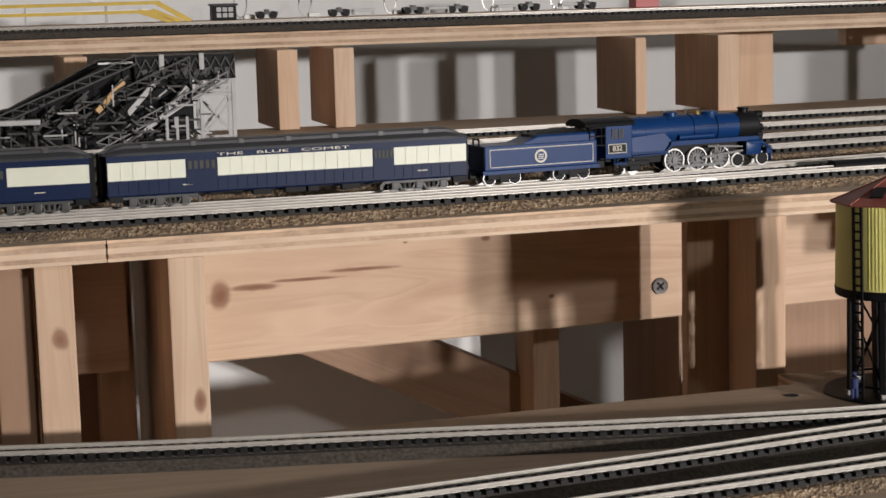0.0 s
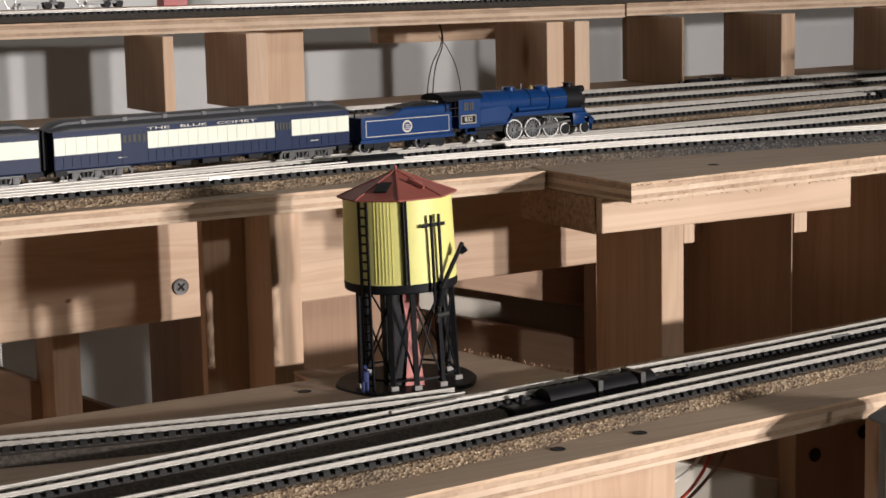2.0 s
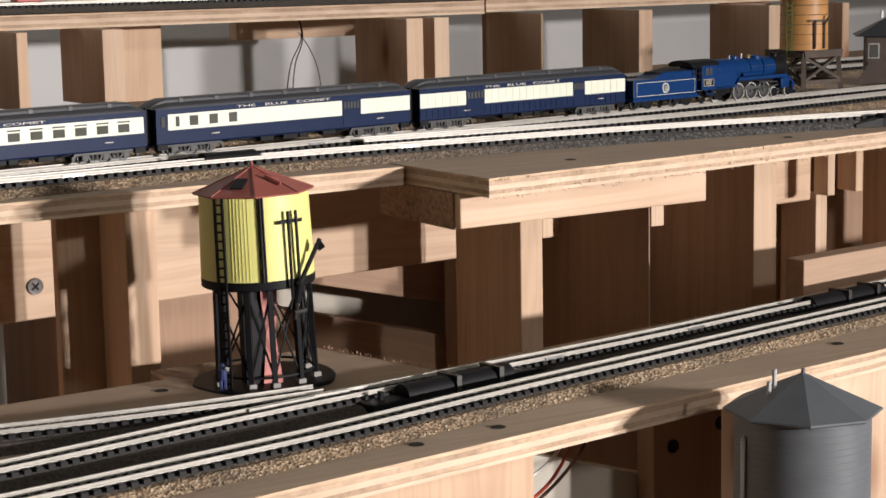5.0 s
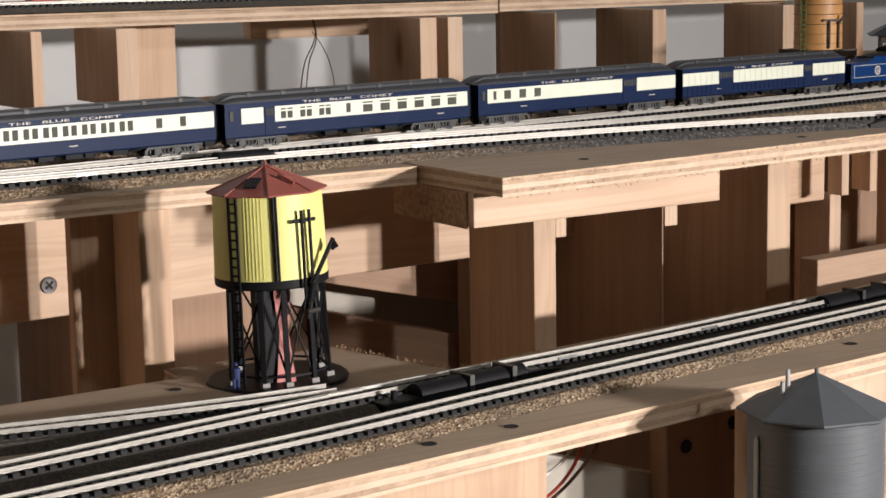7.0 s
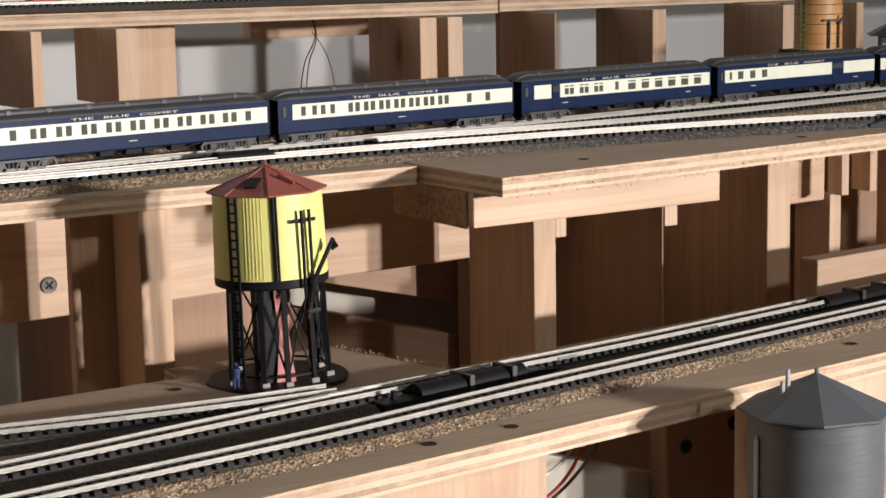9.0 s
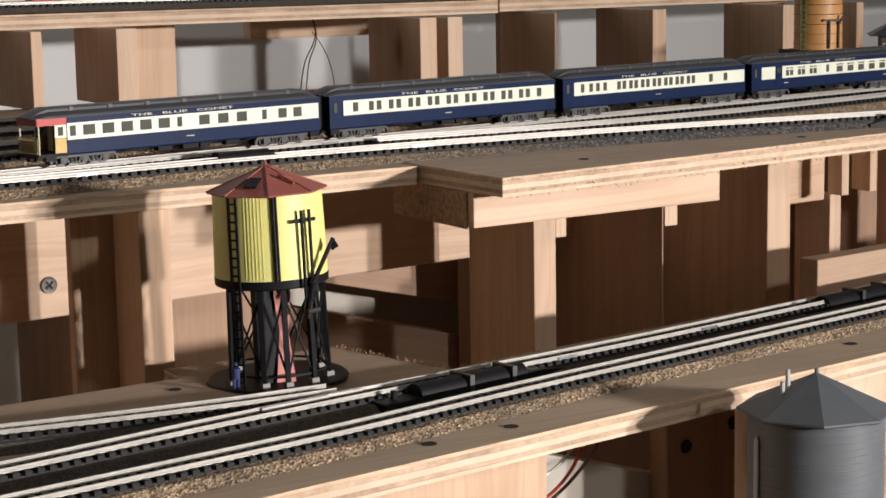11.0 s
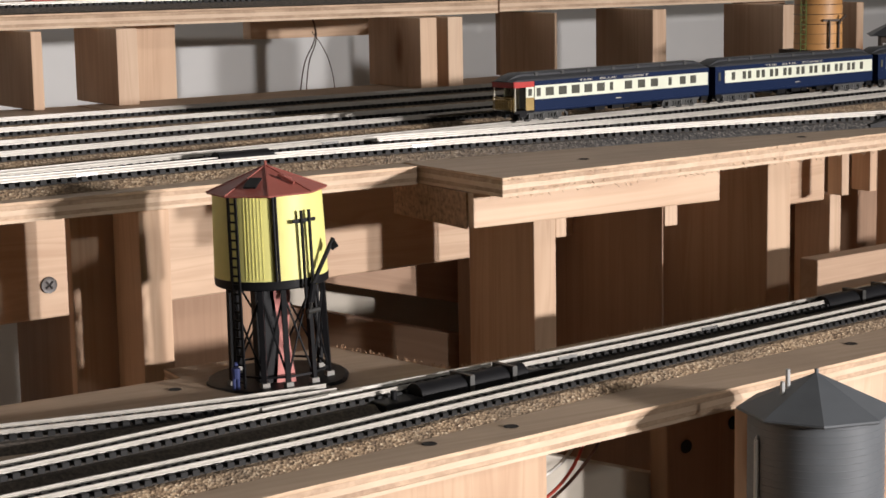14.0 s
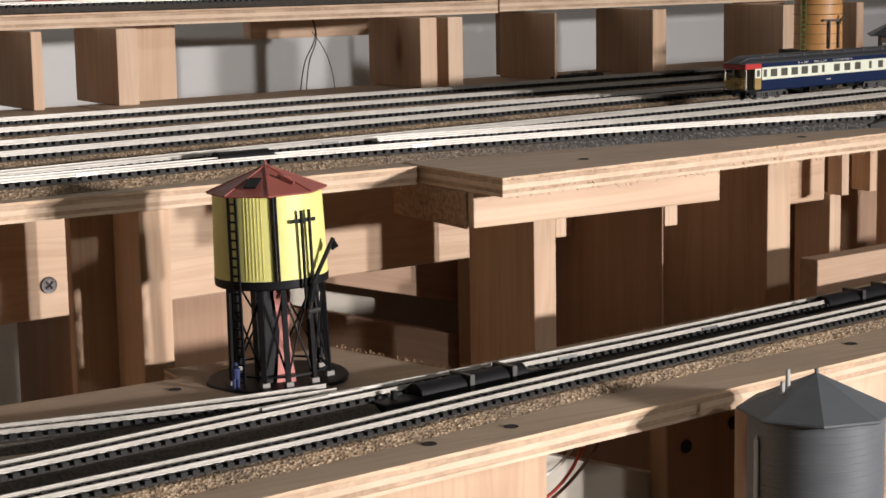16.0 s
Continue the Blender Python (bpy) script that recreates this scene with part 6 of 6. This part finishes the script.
def loop_stand(x):
    s = thing("wire_loop", "bright bent wire loop on a small foot", "wire loop", "wire loops on the shelf", at=(x, 1.3300, UZ))
    bm = bmesh.new()
    pts = [(0.0045 * math.sin(2 * math.pi * k / 18), 0, 0.0110 - 0.0100 * math.cos(2 * math.pi * k / 18)) for k in range(19)]
    for a, b in zip(pts, pts[1:]):
        rod(bm, a, b, 0.0005, 6)
    part("loop", bm, silver, s)
    bm = bmesh.new()
    soft_box(bm, 0.002, 0.010, -0.003, 0.003, 0.0, 0.0032, 0.0006)
    part("foot", bm, white_paint, s)


for px in (0.1345, 0.181, 0.243, 0.316, 0.368):
    loop_stand(px)


def shelf_box(x, y, w, h, m, label, name):
    b = thing(name, label, "model building", at=(x, y, UZ))
    bm = bmesh.new()
    soft_box(bm, 0, w, -0.008, 0.008, 0.0, h, 0.0005)
    part("wall", bm, m, b)
    bm = bmesh.new()
    soft_box(bm, -0.001, w + 0.001, -0.009, 0.009, h, h + 0.0015, 0.0004)
    part("roof", bm, roof_mat, b)
    return b


kiosk = shelf_box(0.1125, 1.3200, 0.017, 0.0100, black, "tiny black kiosk with bright panes", "kiosk")
for k in range(3):
    for j in range(2):
        bm = bmesh.new()
        box(bm, 0.0030 + 0.0042 * k, 0.0062 + 0.0042 * k, -0.0084, -0.0078, 0.0020 + 0.0040 * j, 0.0050 + 0.0040 * j)
        part("pane", bm, grey_lattice, kiosk)
shelf_box(0.4240, 1.3210, 0.0185, 0.0160, red_paint, "small red model shed on the shelf", "shed")
shelf_box(0.6150, 1.3210, 0.0260, 0.0160, red_paint, "small red model shed on the shelf", "shed")
for x in (0.690, 0.705, 0.78, 0.80):
    small_car(x, True)


# ---- more timber below ----
def plank(a, b, w, h, material, label):
    bm = bmesh.new()
    ln = (Vector(b) - Vector(a)).length
    soft_box(bm, -ln / 2, ln / 2, -w / 2, w / 2, -h / 2, h / 2, 0.0008)
    ob = solid("brace", bm, material, label, "board", "timber supports")
    d = Vector(b) - Vector(a)
    ob.matrix_world = Matrix.Translation((Vector(a) + Vector(b)) / 2) @ pose(0, 0, 0, 0, -math.degrees(math.atan2(d.z, math.hypot(d.x, d.y))), math.degrees(math.atan2(d.y, d.x)))


# shade on these braces comes from their darker pine colour
plank((0.08, 0.930, -0.0570), (0.32, 0.930, -0.1725), 0.018, 0.032, wood_shade_x, "diagonal pine brace toned for shade below the deck")
plank((0.38, 0.960, -0.0425), (0.62, 0.960, -0.1000), 0.014, 0.042, wood_shade_x, "sloping board toned for shade under the deck with a screw hole")
plank((0.33, 0.945, -0.1060), (0.64, 0.945, -0.1880), 0.018, 0.080, wood_shade_x, "diagonal pine brace toned for shade below the deck")

plank((0.42, 0.692, -0.168), (0.66, 0.692, -0.2421), 0.012, 0.10, grey_panel, "off-white sloping panel greyed for shade behind the lower deck")

# frayed splinters along the sawn deck edge
rng = random.Random(9)
bm = bmesh.new()
for k in range(170):
    x = rng.uniform(0.442, 0.80)
    y = 0.7030 + (x - 0.4395) * 0.165 if x < 0.72 else 0.7500 + (x - 0.72) * 0.173
    z = rng.choice((-0.0088, -0.0088, -0.0060, -0.0004))
    ln = rng.uniform(0.0005, 0.0015)
    beam(bm, (x, y + 0.0006, z), (x + rng.uniform(-0.0015, 0.0015), y - ln * 0.6, z + rng.uniform(-1.2, 0.3) * ln), 0.00028, 0.00028)
solid("splinters", bm, ply_light, "frayed wood splinters along the sawn edge", "splinters", kind="stuff")
bm = bmesh.new()
for k in range(120):
    f = rng.random()
    x, y = (K * (0.394 + 0.021 * f), K * (0.787 - 0.076 * f)) if k % 2 else (rng.uniform(0.389, 0.59), 0)
    if not y:
        y = K * 0.7110 + (x - 0.384) * 0.17
    beam(bm, (x - 0.0005, y - 0.0005, L - 0.001), (x + rng.uniform(-0.001, 0.002), y + rng.uniform(0, 0.0015), L + rng.uniform(0, 0.0016)), 0.0003, 0.0003)
solid("splinters", bm, chip_mat, "frayed wood splinters along the sawn edge", "splinters", kind="stuff")

motions()
